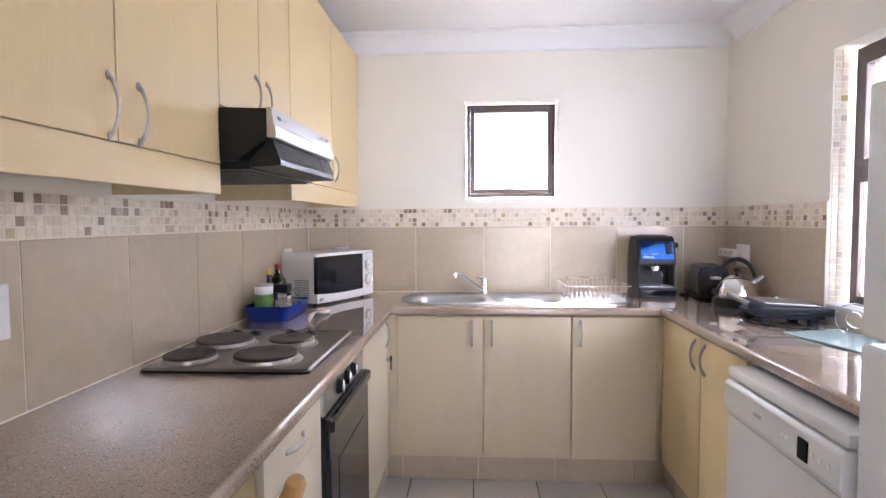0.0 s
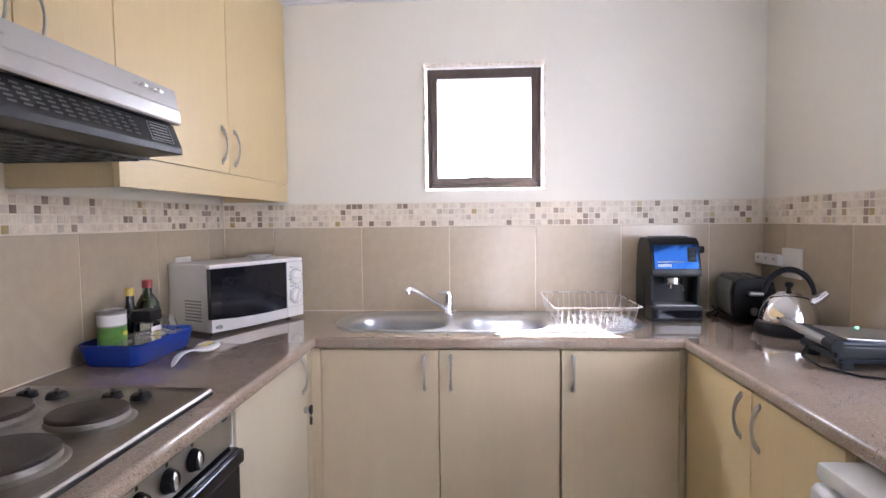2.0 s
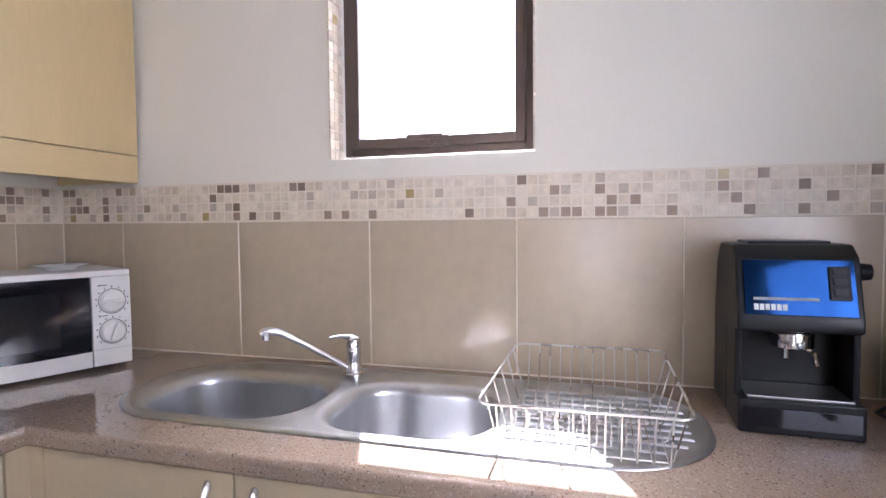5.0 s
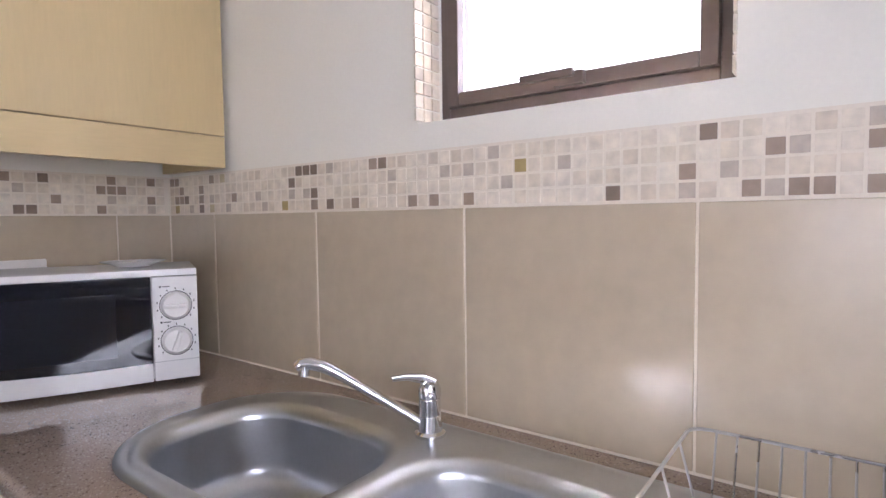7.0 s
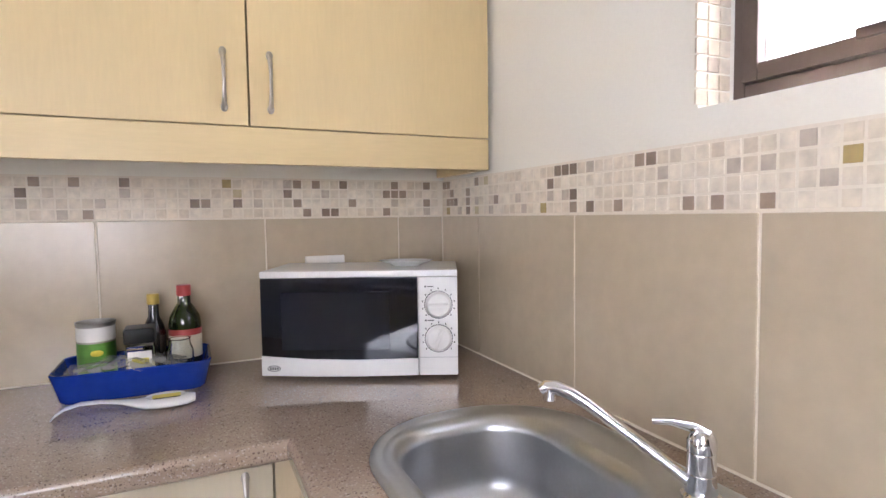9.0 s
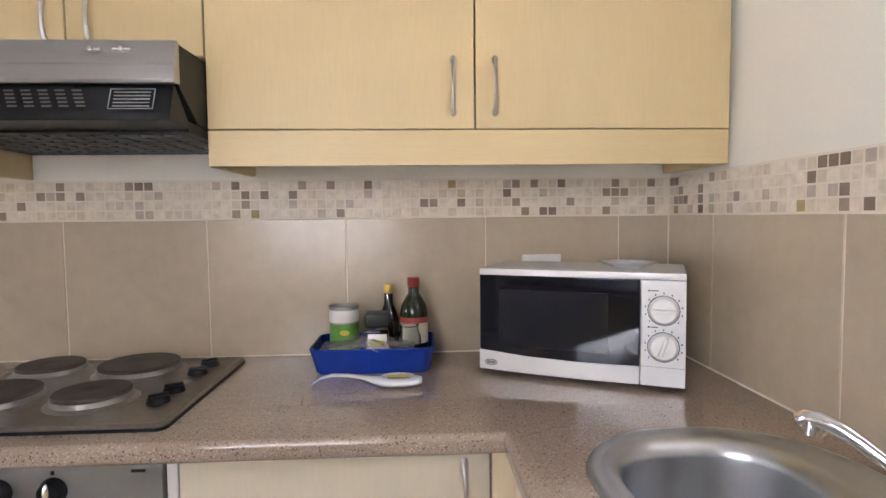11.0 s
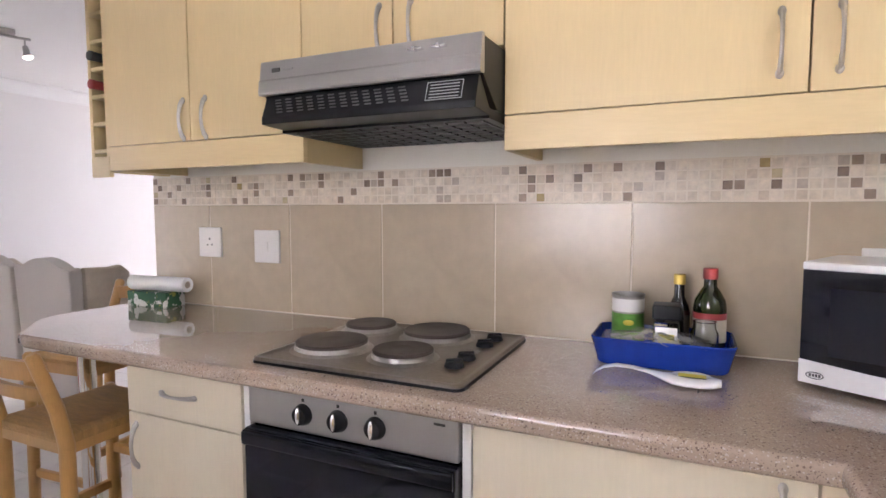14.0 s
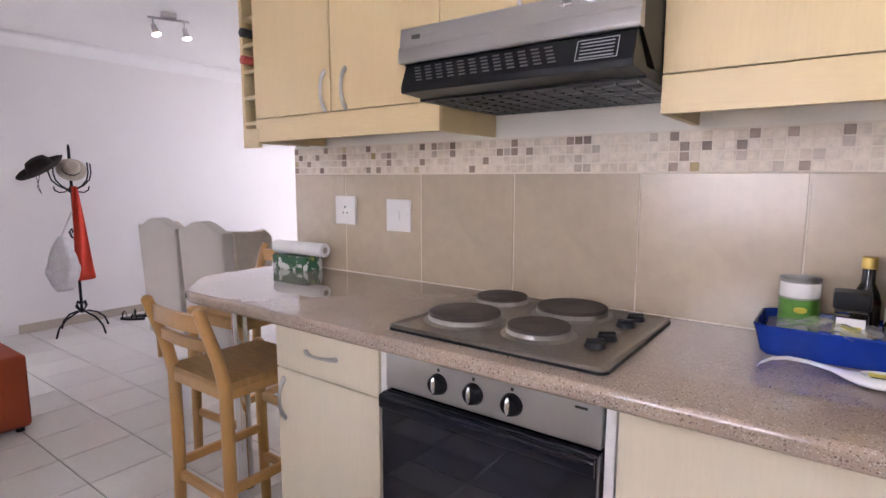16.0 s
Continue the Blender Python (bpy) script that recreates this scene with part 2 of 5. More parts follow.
M_FILM.node_tree.nodes["Principled BSDF"].inputs["Alpha"].default_value = 0.34
M_OLIVE = mat("green_bottle_glass", (0.022, 0.034, 0.008), 0.07, vary=0.15, scale=10, grain=40, bump=0, coat=0.4)
M_DARKB = mat("dark_bottle_glass", (0.012, 0.009, 0.007), 0.07, vary=0.15, scale=10, grain=40, bump=0, coat=0.4)
M_RED = mat("red_print", (0.36, 0.045, 0.04), 0.35, vary=0.1, scale=30, grain=90, bump=0)
M_GOLD = mat("gold_cap", (0.62, 0.45, 0.12), 0.3, 0.8, vary=0.08, scale=20, grain=90, bump=0)
M_LGREEN = mat("green_print", (0.10, 0.28, 0.035), 0.35, vary=0.2, scale=30, grain=60, bump=0)
M_DGREEN = printed_card("green_picture_card", (0.012, 0.095, 0.035), (0.66, 0.68, 0.64), (0.30, 0.33, 0.06), 26)
M_YELLOW = mat("yellow_print", (0.66, 0.55, 0.05), 0.4, vary=0.12, scale=40, grain=90, bump=0)
M_CREAMP = mat("cream_print", (0.66, 0.60, 0.47), 0.45, vary=0.1, scale=40, grain=90, bump=0)
M_PAPER = mat("white_paper", (0.84, 0.83, 0.82), 0.85, vary=0.03, scale=30, grain=200, bump=0.1)
M_BLUEPANEL = mat("glossy_blue_panel", (0.010, 0.046, 0.155), 0.07, 0.9, vary=0.12, scale=9, grain=30, bump=0)
M_BLUEGREY = mat("blue_grey_plastic", (0.020, 0.030, 0.048), 0.34, vary=0.1, scale=9, grain=60, bump=0.02, spec=0.35, rvar=0.05)
M_CYAN = mat("pale_cyan_glass", (0.62, 0.84, 0.86), 0.2, vary=0.04, scale=8, grain=60, bump=0, coat=0.5)
M_CYAN.node_tree.nodes["Principled BSDF"].inputs["Transmission Weight"].default_value = 0.35
M_BEECH = mat("varnished_pine", (0.52, 0.285, 0.095), 0.35, vary=0.12, scale=3, grain=30, bump=0.03, stretch=(8, 8, 0.8))
M_RUSH = mat("woven_rush", (0.43, 0.25, 0.09), 0.8, vary=0.3, scale=14, grain=120, bump=0.5, stretch=(1, 6, 1))
M_LINEN = mat("ivory_upholstery", (0.60, 0.545, 0.50), 0.9, vary=0.06, scale=5, grain=260, bump=0.3)
M_TAN = mat("tan_weave", (0.60, 0.52, 0.43), 0.9, vary=0.15, scale=20, grain=260, bump=0.4)
M_RUST = mat("rust_fabric", (0.36, 0.062, 0.018), 0.75, vary=0.1, scale=7, grain=200, bump=0.2)
M_WROUGHT = mat("black_wrought_iron", (0.012, 0.011, 0.013), 0.5, 0.5, vary=0.2, scale=20, grain=120, bump=0.1)
M_HAT = mat("brown_felt", (0.035, 0.022, 0.017), 0.85, vary=0.2, scale=12, grain=200, bump=0.3)
M_STRAW = mat("pale_straw", (0.50, 0.43, 0.34), 0.8, vary=0.15, scale=20, grain=160, bump=0.4)
M_SCARF = mat("red_scarf_cloth", (0.62, 0.045, 0.015), 0.8, vary=0.15, scale=9, grain=160, bump=0.2)
M_BAG = mat("thin_plastic_bag", (0.72, 0.69, 0.70), 0.35, vary=0.12, scale=15, grain=60, bump=0.4)
M_BAG.node_tree.nodes["Principled BSDF"].inputs["Alpha"].default_value = 0.7
M_SKIRT = mat("beige_skirting_tile", (0.45, 0.38, 0.31), 0.4, vary=0.08, scale=6, grain=60, bump=0.05)
M_INK = mat("dark_print", (0.03, 0.03, 0.032), 0.5, vary=0.1, scale=20, grain=60, bump=0)
M_GREYINK = mat("grey_print", (0.42, 0.42, 0.42), 0.5, vary=0.05, scale=20, grain=60, bump=0)
M_BULB = glow("lit_bulb", (1.0, 0.86, 0.66), 1.0)
M_BEYOND = glow("bright_outdoors", (0.95, 0.98, 1.0), 0.34)

# ---- mesh helpers ----


def bx(bm, x0, x1, y0, y1, z0, z1, bev=0.0, seg=2, m=None):
    v = bmesh.ops.create_cube(bm, size=1.0, matrix=Matrix.Translation(((x0 + x1) / 2, (y0 + y1) / 2, (z0 + z1) / 2)) @ Matrix.Diagonal((abs(x1 - x0), abs(y1 - y0), abs(z1 - z0), 1)))["verts"]
    if bev:
        es = list({e for w in v for e in w.link_edges})
        r = bmesh.ops.bevel(bm, geom=es, offset=bev, segments=seg, profile=0.5, affect="EDGES")
        v = list({w for f in r["faces"] for w in f.verts} | {w for w in v if w.is_valid})
    if m is not None:
        bmesh.ops.transform(bm, matrix=m, verts=[w for w in v if w.is_valid])
    return bm


def cyl(bm, p0, p1, r0, r1=None, seg=20):
    p0, p1 = Vector(p0), Vector(p1)
    d = p1 - p0
    q = d.to_track_quat("Z", "Y").to_matrix().to_4x4()
    bmesh.ops.create_cone(bm, cap_ends=True, segments=seg, radius1=r0, radius2=r0 if r1 is None else r1, depth=d.length, matrix=Matrix.Translation((p0 + p1) / 2) @ q)
    return bm


def lathe(bm, profile, c=(0, 0, 0), seg=28, sx=1.0, sy=1.0, m=None):
    rings = []
    mm = m or Matrix()
    for r, z in profile:
        if r < 1e-5:
            rings.append([bm.verts.new(mm @ Vector((c[0], c[1], c[2] + z)))])
        else:
            rings.append([bm.verts.new(mm @ Vector((c[0] + sx * r * math.cos(2 * math.pi * k / seg), c[1] + sy * r * math.sin(2 * math.pi * k / seg), c[2] + z))) for k in range(seg)])
    for a, b in zip(rings, rings[1:]):
        for k in range(seg):
            j = (k + 1) % seg
            if len(a) == 1 and len(b) > 1:
                bm.faces.new((a[0], b[j], b[k]))
            elif len(b) == 1 and len(a) > 1:
                bm.faces.new((a[k], a[j], b[0]))
            elif len(a) > 1:
                bm.faces.new((a[k], a[j], b[j], b[k]))
    return bm


def tube(bm, pts, r, seg=8, closed=False, flat=1.0):
    """A rod along points; r may be a list; flat squeezes the section's second axis."""
    pts = [Vector(p) for p in pts]
    n = len(pts)
    rs = r if isinstance(r, (list, tuple)) else [r] * n
    rings, side = [], None
    for i, p in enumerate(pts):
        d = (pts[(i + 1) % n] - pts[i - 1]) if closed else (pts[min(i + 1, n - 1)] - pts[max(i - 1, 0)])
        d.normalize()
        if side is None:
            side = d.orthogonal().normalized()
        side = (side - d * side.dot(d)).normalized()
        up = d.cross(side)
        rings.append([bm.verts.new(p + side * rs[i] * math.cos(2 * math.pi * k / seg) + up * flat * rs[i] * math.sin(2 * math.pi * k / seg)) for k in range(seg)])
    for i in range(n if closed else n - 1):
        a, b = rings[i], rings[(i + 1) % n]
        for k in range(seg):
            bm.faces.new((a[k], a[(k + 1) % seg], b[(k + 1) % seg], b[k]))
    if not closed:
        bm.faces.new(rings[0][::-1])
        bm.faces.new(rings[-1])
    return bm


def rrect(x0, x1, y0, y1, r, n=8):
    out = []
    for cx, cy, a in ((x1 - r, y0 + r, -90), (x1 - r, y1 - r, 0), (x0 + r, y1 - r, 90), (x0 + r, y0 + r, 180)):
        for k in range(n + 1):
            t = radians(a + 90 * k / n)
            out.append((cx + r * math.cos(t), cy + r * math.sin(t)))
    return out


def loft(bm, loops, cap0=False, cap1=False):
    rings = [[bm.verts.new(p) for p in lp] for lp in loops]
    n = len(rings[0])
    for a, b in zip(rings, rings[1:]):
        for k in range(n):
            bm.faces.new((a[k], a[(k + 1) % n], b[(k + 1) % n], b[k]))
    if cap0:
        bm.faces.new(rings[0][::-1])
    if cap1:
        bm.faces.new(rings[-1])
    return bm


def prism(bm, poly, axis, a, b, bev=0.0):
    """A polygon of (u, v) pushed along an axis from a to b; x: (u, v) is (y, z); y: (x, z); z: (x, y)."""
    def at(u, v, w):
        return {"x": (w, u, v), "y": (u, w, v), "z": (u, v, w)}[axis]
    lo, hi = [bm.verts.new(at(u, v, a)) for u, v in poly], [bm.verts.new(at(u, v, b)) for u, v in poly]
    fs = [bm.faces.new(lo), bm.faces.new(hi)]
    n = len(poly)
    for k in range(n):
        fs.append(bm.faces.new((lo[k], lo[(k + 1) % n], hi[(k + 1) % n], hi[k])))
    bmesh.ops.recalc_face_normals(bm, faces=fs)
    if bev:
        bmesh.ops.bevel(bm, geom=list({e for f in fs for e in f.edges}), offset=bev, segments=2, profile=0.5, affect="EDGES")
    return bm


def mesh_of(name, bm, material, smooth=35):
    bmesh.ops.recalc_face_normals(bm, faces=bm.faces)
    me = bpy.data.meshes.new(name)
    flat = []
    if smooth:
        # large faces stay flat: normals weighted by area within the smoothing angle
        bm.normal_update()
        lim = math.cos(radians(smooth))
        area = {f: f.calc_area() for f in bm.faces}
        for f in bm.faces:
            for lp in f.loops:
                nv = Vector((0, 0, 0))
                for g in lp.vert.link_faces:
                    if g.normal.dot(f.normal) > lim:
                        nv += g.normal * area[g]
                flat.append(nv.normalized() if nv.length > 1e-12 else f.normal.copy())
    bm.to_mesh(me)
    bm.free()
    me.materials.append(material)
    if smooth:
        me.shade_smooth()
        me.set_sharp_from_angle(angle=radians(smooth))
        me.normals_split_custom_set(flat)
    return me


def part(name, bm, material, parent=None, label="", smooth=35):
    ob = new(name, mesh_of(name, bm, material, smooth))
    ob.parent = parent
    return tagged(ob, label)


def thing(name, m, label, category, group="", kind=""):
    ob = new(name)
    ob.matrix_world = m
    ob.empty_display_size = 0.05
    return tagged(ob, label, category, group, kind)


def B():
    return bmesh.new()


def structure(name, bm, material, label="", category="", smooth=35):
    return tagged(part(name, bm, material, None, "", smooth), label, category, "", "structure")

# ---- the large structure ----
XR, YB, ZC, YS, XL = 2.438, 4.008, 2.41, -2.25, -3.6     # right wall, back wall, ceiling, far wall, lounge's far side


def wall_with_holes(bm, axis, at, thick, lo, hi, holes):
    """A wall along y (axis x) or x (axis y), cut open at holes (a0, a1, z0, z1)."""
    def put(a0, a1, z0, z1):
        if a1 - a0 < 1e-4 or z1 - z0 < 1e-4:
            return
        if axis == "x":
            bx(bm, at, at + thick, a0, a1, z0, z1)
        else:
            bx(bm, a0, a1, at, at + thick, z0, z1)
    cur = lo
    for a0, a1, z0, z1 in sorted(holes):
        put(cur, a0, 0, ZC)
        put(a0, a1, 0, z0)
        put(a0, a1, z1, ZC)
        cur = a1
    put(cur, hi, 0, ZC)
    return bm


W1 = (0.942, 1.488, 1.455, 2.025)     # back window: x, x, z, z
W2 = (2.10, 3.085, 0.965, 2.005)      # side window: y, y, z, z
W4 = (-1.55, 0.35, 0.95, 2.05)        # far window, unseen, added to light the lounge: y, y, z, z
W3 = (1.33, 2.25, 0.0, 2.06)          # glazed door, unseen, added to light the lounge: x, x, z, z
wall_north = structure("wall_north", wall_with_holes(B(), "y", YB, 0.20, -0.12, XR + 0.2, [W1]), M_WALL, "cream painted kitchen wall above beige tiles", "wall")
wall_east = structure("wall_east", wall_with_holes(B(), "x", XR, 0.20, YS, YB, [W2]), M_WALL, "cream painted wall with a tall window", "wall")
wall_west = structure("wall_west", wall_with_holes(B(), "x", -0.118, 0.11, 1.234, YB, []), M_WALL, "cream painted kitchen wall behind the hob", "wall")
structure("wall_south", wall_with_holes(B(), "y", YS - 0.15, 0.15, XL - 0.15, XR + 0.2, [W3]), M_LOUNGE, "plain white painted lounge wall", "wall")
structure("wall_lounge_west", wall_with_holes(B(), "x", XL - 0.15, 0.15, YS, YB, [W4]), M_LOUNGE, "plain white painted lounge wall", "wall")
structure("wall_lounge_north", wall_with_holes(B(), "y", YB, 0.20, XL - 0.15, -0.12, []), M_LOUNGE, "plain white painted lounge wall", "wall")
structure("ceiling", bx(B(), XL - 0.15, XR + 0.2, YS - 0.15, YB + 0.2, ZC, ZC + 0.12), M_CEIL, "white painted plaster ceiling", "ceiling")
floor = structure("floor", bx(B(), XL - 0.15, XR + 0.2, YS - 0.15, YB + 0.2, -0.12, -0.006), M_FGROUT, "cream tiled floor with dark grout", "floor")
structure("ground", bx(B(), -40, 40, -40, 40, -0.3, -0.125), mat("pale_paving", (0.5, 0.48, 0.45), 0.9), "pale paved ground outside", "ground")

CORNICE = [(0, 0), (0, -0.105), (0.012, -0.105), (0.012, -0.095), (0.022, -0.086), (0.034, -0.062), (0.058, -0.036), (0.084, -0.024), (0.088, -0.014), (0.100, -0.014), (0.100, 0)]
bm = B()
prism(bm, [(YB - u, ZC + v - 0.002) for u, v in CORNICE], "x", -0.008, XR)
structure("cornice", bm, M_CEIL, "white moulded plaster cornice", "cornice")
bm = B()
prism(bm, [(XR - u, ZC + v - 0.002) for u, v in CORNICE], "y", YS, YB - 0.10)
structure("cornice", bm, M_CEIL, "white moulded plaster cornice", "cornice")
bm = B()
prism(bm, [(YS + u, ZC + v - 0.002) for u, v in CORNICE], "x", XL, XR - 0.1)
structure("cornice", bm, M_CEIL, "white moulded plaster cornice", "cornice")
bm = B()
for k in range(11):
    bx(bm, XL + 0.335 * k, XL + 0.335 * k + 0.33, YS, YS + 0.012, 0.0, 0.075, 0.003)
structure("baseboard", bm, M_SKIRT, "beige tiled skirting along the lounge wall", "skirting")

# glowing sheets stand in for burnt-out outdoors; west and south ones face added openings
structure("backdrop", bx(B(), -8, 9, 9.0, 9.1, -0.12, 5.2), M_BEYOND, "bright featureless daylight outside the window", "backdrop")
structure("backdrop", bx(B(), -10.1, -10.0, -8, 8.9, -0.12, 5.2), M_BEYOND, "bright featureless daylight outside the window", "backdrop")
structure("backdrop", bx(B(), -8, 7.9, -9.1, -9.0, -0.12, 5.2), M_BEYOND, "bright featureless daylight outside the window", "backdrop")
structure("backdrop", bx(B(), 8.0, 8.1, -8, 8.9, -0.12, 5.2), M_BEYOND, "bright featureless daylight outside the window", "backdrop")


def pane(name, bm, parent):
    ob = part(name, bm, M_GLASS, parent)
    ob.visible_shadow = False
    return ob


def frame_bm(u0, u1, v0, v1, w, d0, d1, axis, bev=0.003):
    """Four mitred-looking bars of a frame; axis: the way through it."""
    bm = B()
    for a0, a1, b0, b1 in ((u0, u0 + w, v0, v1), (u1 - w, u1, v0, v1), (u0 + w, u1 - w, v0, v0 + w), (u0 + w, u1 - w, v1 - w, v1)):
        if axis == "y":
            bx(bm, a0, a1, d0, d1, b0, b1, bev)
        else:
            bx(bm, d0, d1, a0, a1, b0, b1, bev)
    return bm


window_1 = thing("window_1", pose(1.215, 4.07, 1.455), "small brown aluminium top-hung window over the sink", "window", kind="structure")
ox, oy, oz = 1.215, 4.07, 1.455
part("window_frame", frame_bm(0.954 - ox, 1.478 - ox, 1.468 - oz, 2.014 - oz, 0.020, 0.0, 0.05, "y"), M_FRAME, window_1)
sash = part("sash", frame_bm(0.975 - ox, 1.457 - ox, 1.489 - oz, 1.993 - oz, 0.026, -0.010, 0.036, "y"), M_FRAME, window_1)
pane("pane", bx(B(), 1.002 - ox, 1.430 - ox, 0.010, 0.014, 1.516 - oz, 1.966 - oz), window_1)
bm = B()
bx(bm, 1.145 - ox, 1.245 - ox, -0.034, -0.022, 1.503 - oz, 1.518 - oz, 0.004)
bx(bm, 1.205 - ox, 1.260 - ox, -0.026, -0.010, 1.491 - oz, 1.514 - oz, 0.003)
part("latch", bm, M_FRAME, sash)

window_2 = thing("window_2", pose(2.502, 2.59, 0.965), "tall brown aluminium window beside the worktop", "window", kind="structure")
oy, oz = 2.59, 0.965
part("window_frame", frame_bm(2.112 - oy, 3.048 - oy, 0.985 - oz, 1.992 - oz, 0.040, 0.0, 0.055, "x"), M_FRAME, window_2)
part("mullion", bx(B(), 0.0, 0.055, 2.152 - oy, 3.008 - oy, 1.47 - oz, 1.525 - oz, 0.003), M_FRAME, window_2)
part("sash", frame_bm(2.153 - oy, 3.007 - oy, 1.526 - oz, 1.951 - oz, 0.032, -0.012, 0.040, "x"), M_FRAME, window_2)
pane("pane", bx(B(), 0.02, 0.024, 2.186 - oy, 2.974 - oy, 1.559 - oz, 1.918 - oz), window_2)
pane("pane", bx(B(), 0.02, 0.024, 2.153 - oy, 3.007 - oy, 1.026 - oz, 1.469 - oz), window_2)
part("window_sill", bx(B(), -0.070, 0.0, 2.112 - oy, 3.078 - oy, 0.0, 0.020, 0.004), M_CEIL, window_2, "white painted sill")

# out of view: this door is added as an opening for lounge light
window_3 = thing("window_3", pose(1.79, YS - 0.12, 0.0), "unseen sliding glass door, added to let light into the lounge", "glass door", kind="structure")
for x0, x1, d in ((-0.455, 0.02, 0.0), (-0.02, 0.455, 0.045)):
    leaf = part("door_leaf", frame_bm(x0, x1, 0.01, 2.05, 0.055, d, d + 0.04, "y"), M_FRAME, window_3)
    pane("pane", bx(B(), x0 + 0.055, x1 - 0.055, d + 0.018, d + 0.022, 0.065, 1.995), leaf)
# never in view: added so that light reaches the far lounge wall
window_4 = thing("window_4", pose(XL - 0.09, -0.60, 0.95), "unseen aluminium window, added to light the lounge", "window", kind="structure")
part("window_frame", frame_bm(-0.94, 0.94, 0.008, 1.092, 0.045, 0.0, 0.05, "x"), M_FRAME, window_4)
part("mullion", bx(B(), 0.0, 0.05, -0.025, 0.025, 0.054, 1.046, 0.003), M_FRAME, window_4)
for y0, y1 in ((-0.894, -0.026), (0.026, 0.894)):
    pane("pane", bx(B(), 0.02, 0.024, y0, y1, 0.054, 1.046), window_4)


# ---- kitchen: worktop and base units ----
TOP, UNDER = 0.905, 0.866


def worktop():
    bm = B()
    outline = [(0.002, 1.175), (0.30, 1.168), (0.395, 1.178), (0.44, 1.205), (0.585, 1.375), (0.600, 1.43), (0.600, 3.418), (1.885, 3.418), (1.885, 2.035), (2.430, 2.035), (2.430, 3.998), (0.002, 3.998)]
    hole = rrect(0.628, 1.81, 3.533, 3.915, 0.155, 6)
    edges = []
    for lp in (outline, hole):
        vs = [bm.verts.new((x, y, TOP)) for x, y in lp]
        edges += [bm.edges.new((vs[k], vs[(k + 1) % len(vs)])) for k in range(len(vs))]
    bmesh.ops.triangle_fill(bm, use_beauty=True, edges=edges)
    faces = list(bm.faces)
    ext = bmesh.ops.extrude_face_region(bm, geom=faces)
    bmesh.ops.translate(bm, verts=[v for v in ext["geom"] if isinstance(v, bmesh.types.BMVert)], vec=(0, 0, UNDER - TOP))
    bmesh.ops.recalc_face_normals(bm, faces=bm.faces)
    lip = []
    for e in bm.edges:
        a, b = e.verts
        if len(e.link_faces) != 2 or abs(a.co.z - b.co.z) > 1e-4 or e.calc_face_angle(0) < 1.0:
            continue
        mx, my = (a.co.x + b.co.x) / 2, (a.co.y + b.co.y) / 2
        if 0.61 < mx < 1.85 and 3.5 < my < 3.94 or mx < 0.01 or my > 3.99 or mx > 2.42:
            continue
        lip.append(e)
    bmesh.ops.bevel(bm, geom=lip, offset=0.012, segments=4, profile=0.5, affect="EDGES")
    return bm


tagged(part("worktop", worktop(), M_STONE), "polished beige speckled stone worktop running round the kitchen", "worktop")


def bow_handle(parent, m):
    """A flat bowed cabinet handle, broad at its feet; m: its middle on the door, local z along it, -y out of the door."""
    bm = B()
    pts, rs = [], []
    for k in range(13):
        s = k / 12
        pts.append(m @ Vector((0.0, -0.020 * math.sin(math.pi * s) ** 0.6, (s - 0.5) * 0.118)))
        rs.append(0.0075 - 0.0030 * math.sin(math.pi * s))
    tube(bm, pts, rs, 8, flat=0.65)
    for s in (-0.059, 0.059):
        bmesh.ops.create_uvsphere(bm, u_segments=10, v_segments=6, radius=0.0085, matrix=m @ Matrix.Translation((0, -0.002, s * 0.97)) @ Matrix.Diagonal((0.9, 0.6, 1.2, 1)))
    return part("handle", bm, M_HANDLE, parent, "satin nickel bow handle")


def door_panel(parent, x0, x1, z0, z1, front, handle=None, level=False, name="door", material=None):
    """A slab door whose face is at local y = front, with an optional handle at (x, z)."""
    d = part(name, bx(B(), x0 + 0.0008, x1 - 0.0008, front, front + 0.017, z0 + 0.0008, z1 - 0.0008, 0.0018), material or M_MAPLE, parent)
    if handle:
        bow_handle(d, pose(handle[0], front, handle[1], 0, 90 if level else 0, 0))
    return d


def base_unit(name, m, w, label, doors, depth=0.53, z0=0.15, z1=0.862, material=None):
    """A base cabinet: local x along its front, -y out of its door; doors: (x0, x1, z0, z1, handle, level)."""
    t = thing(name, m, label, "kitchen cabinet", "base cabinets")
    bm = B()
    for a, b in ((0, 0.016), (w - 0.016, w)):
        bx(bm, a, b, 0.019, depth, z0, z1)
    bx(bm, 0.016, w - 0.016, 0.019, depth, z0, z0 + 0.016)
    bx(bm, 0.016, w - 0.016, depth - 0.006, depth, z0 + 0.016, z1)
    bx(bm, 0.016, w - 0.016, 0.019, 0.10, z1 - 0.016, z1)
    part("body", bm, M_MAPLE, t)
    for k, (a, b, c, d, h, lev) in enumerate(doors):
        door_panel(t, a, b, c, d, 0.0, h, lev, "drawer_front" if lev else "door", material)
    return t


# back run, under the sink
base_unit("sink_cabinet", pose(0.612, 3.442, 0), 0.858, "maple laminate two-door cabinet under the sink", [(0.0, 0.428, 0.15, 0.858, (0.377, 0.775), False), (0.430, 0.858, 0.15, 0.858, (0.471, 0.775), False)], 0.50, material=M_BACK)
base_unit("base_cabinet", pose(1.474, 3.442, 0), 0.408, "maple laminate one-door cabinet beside the sink cabinet", [(0.0, 0.408, 0.15, 0.858, (0.042, 0.775), False)], 0.50, material=M_BACK)
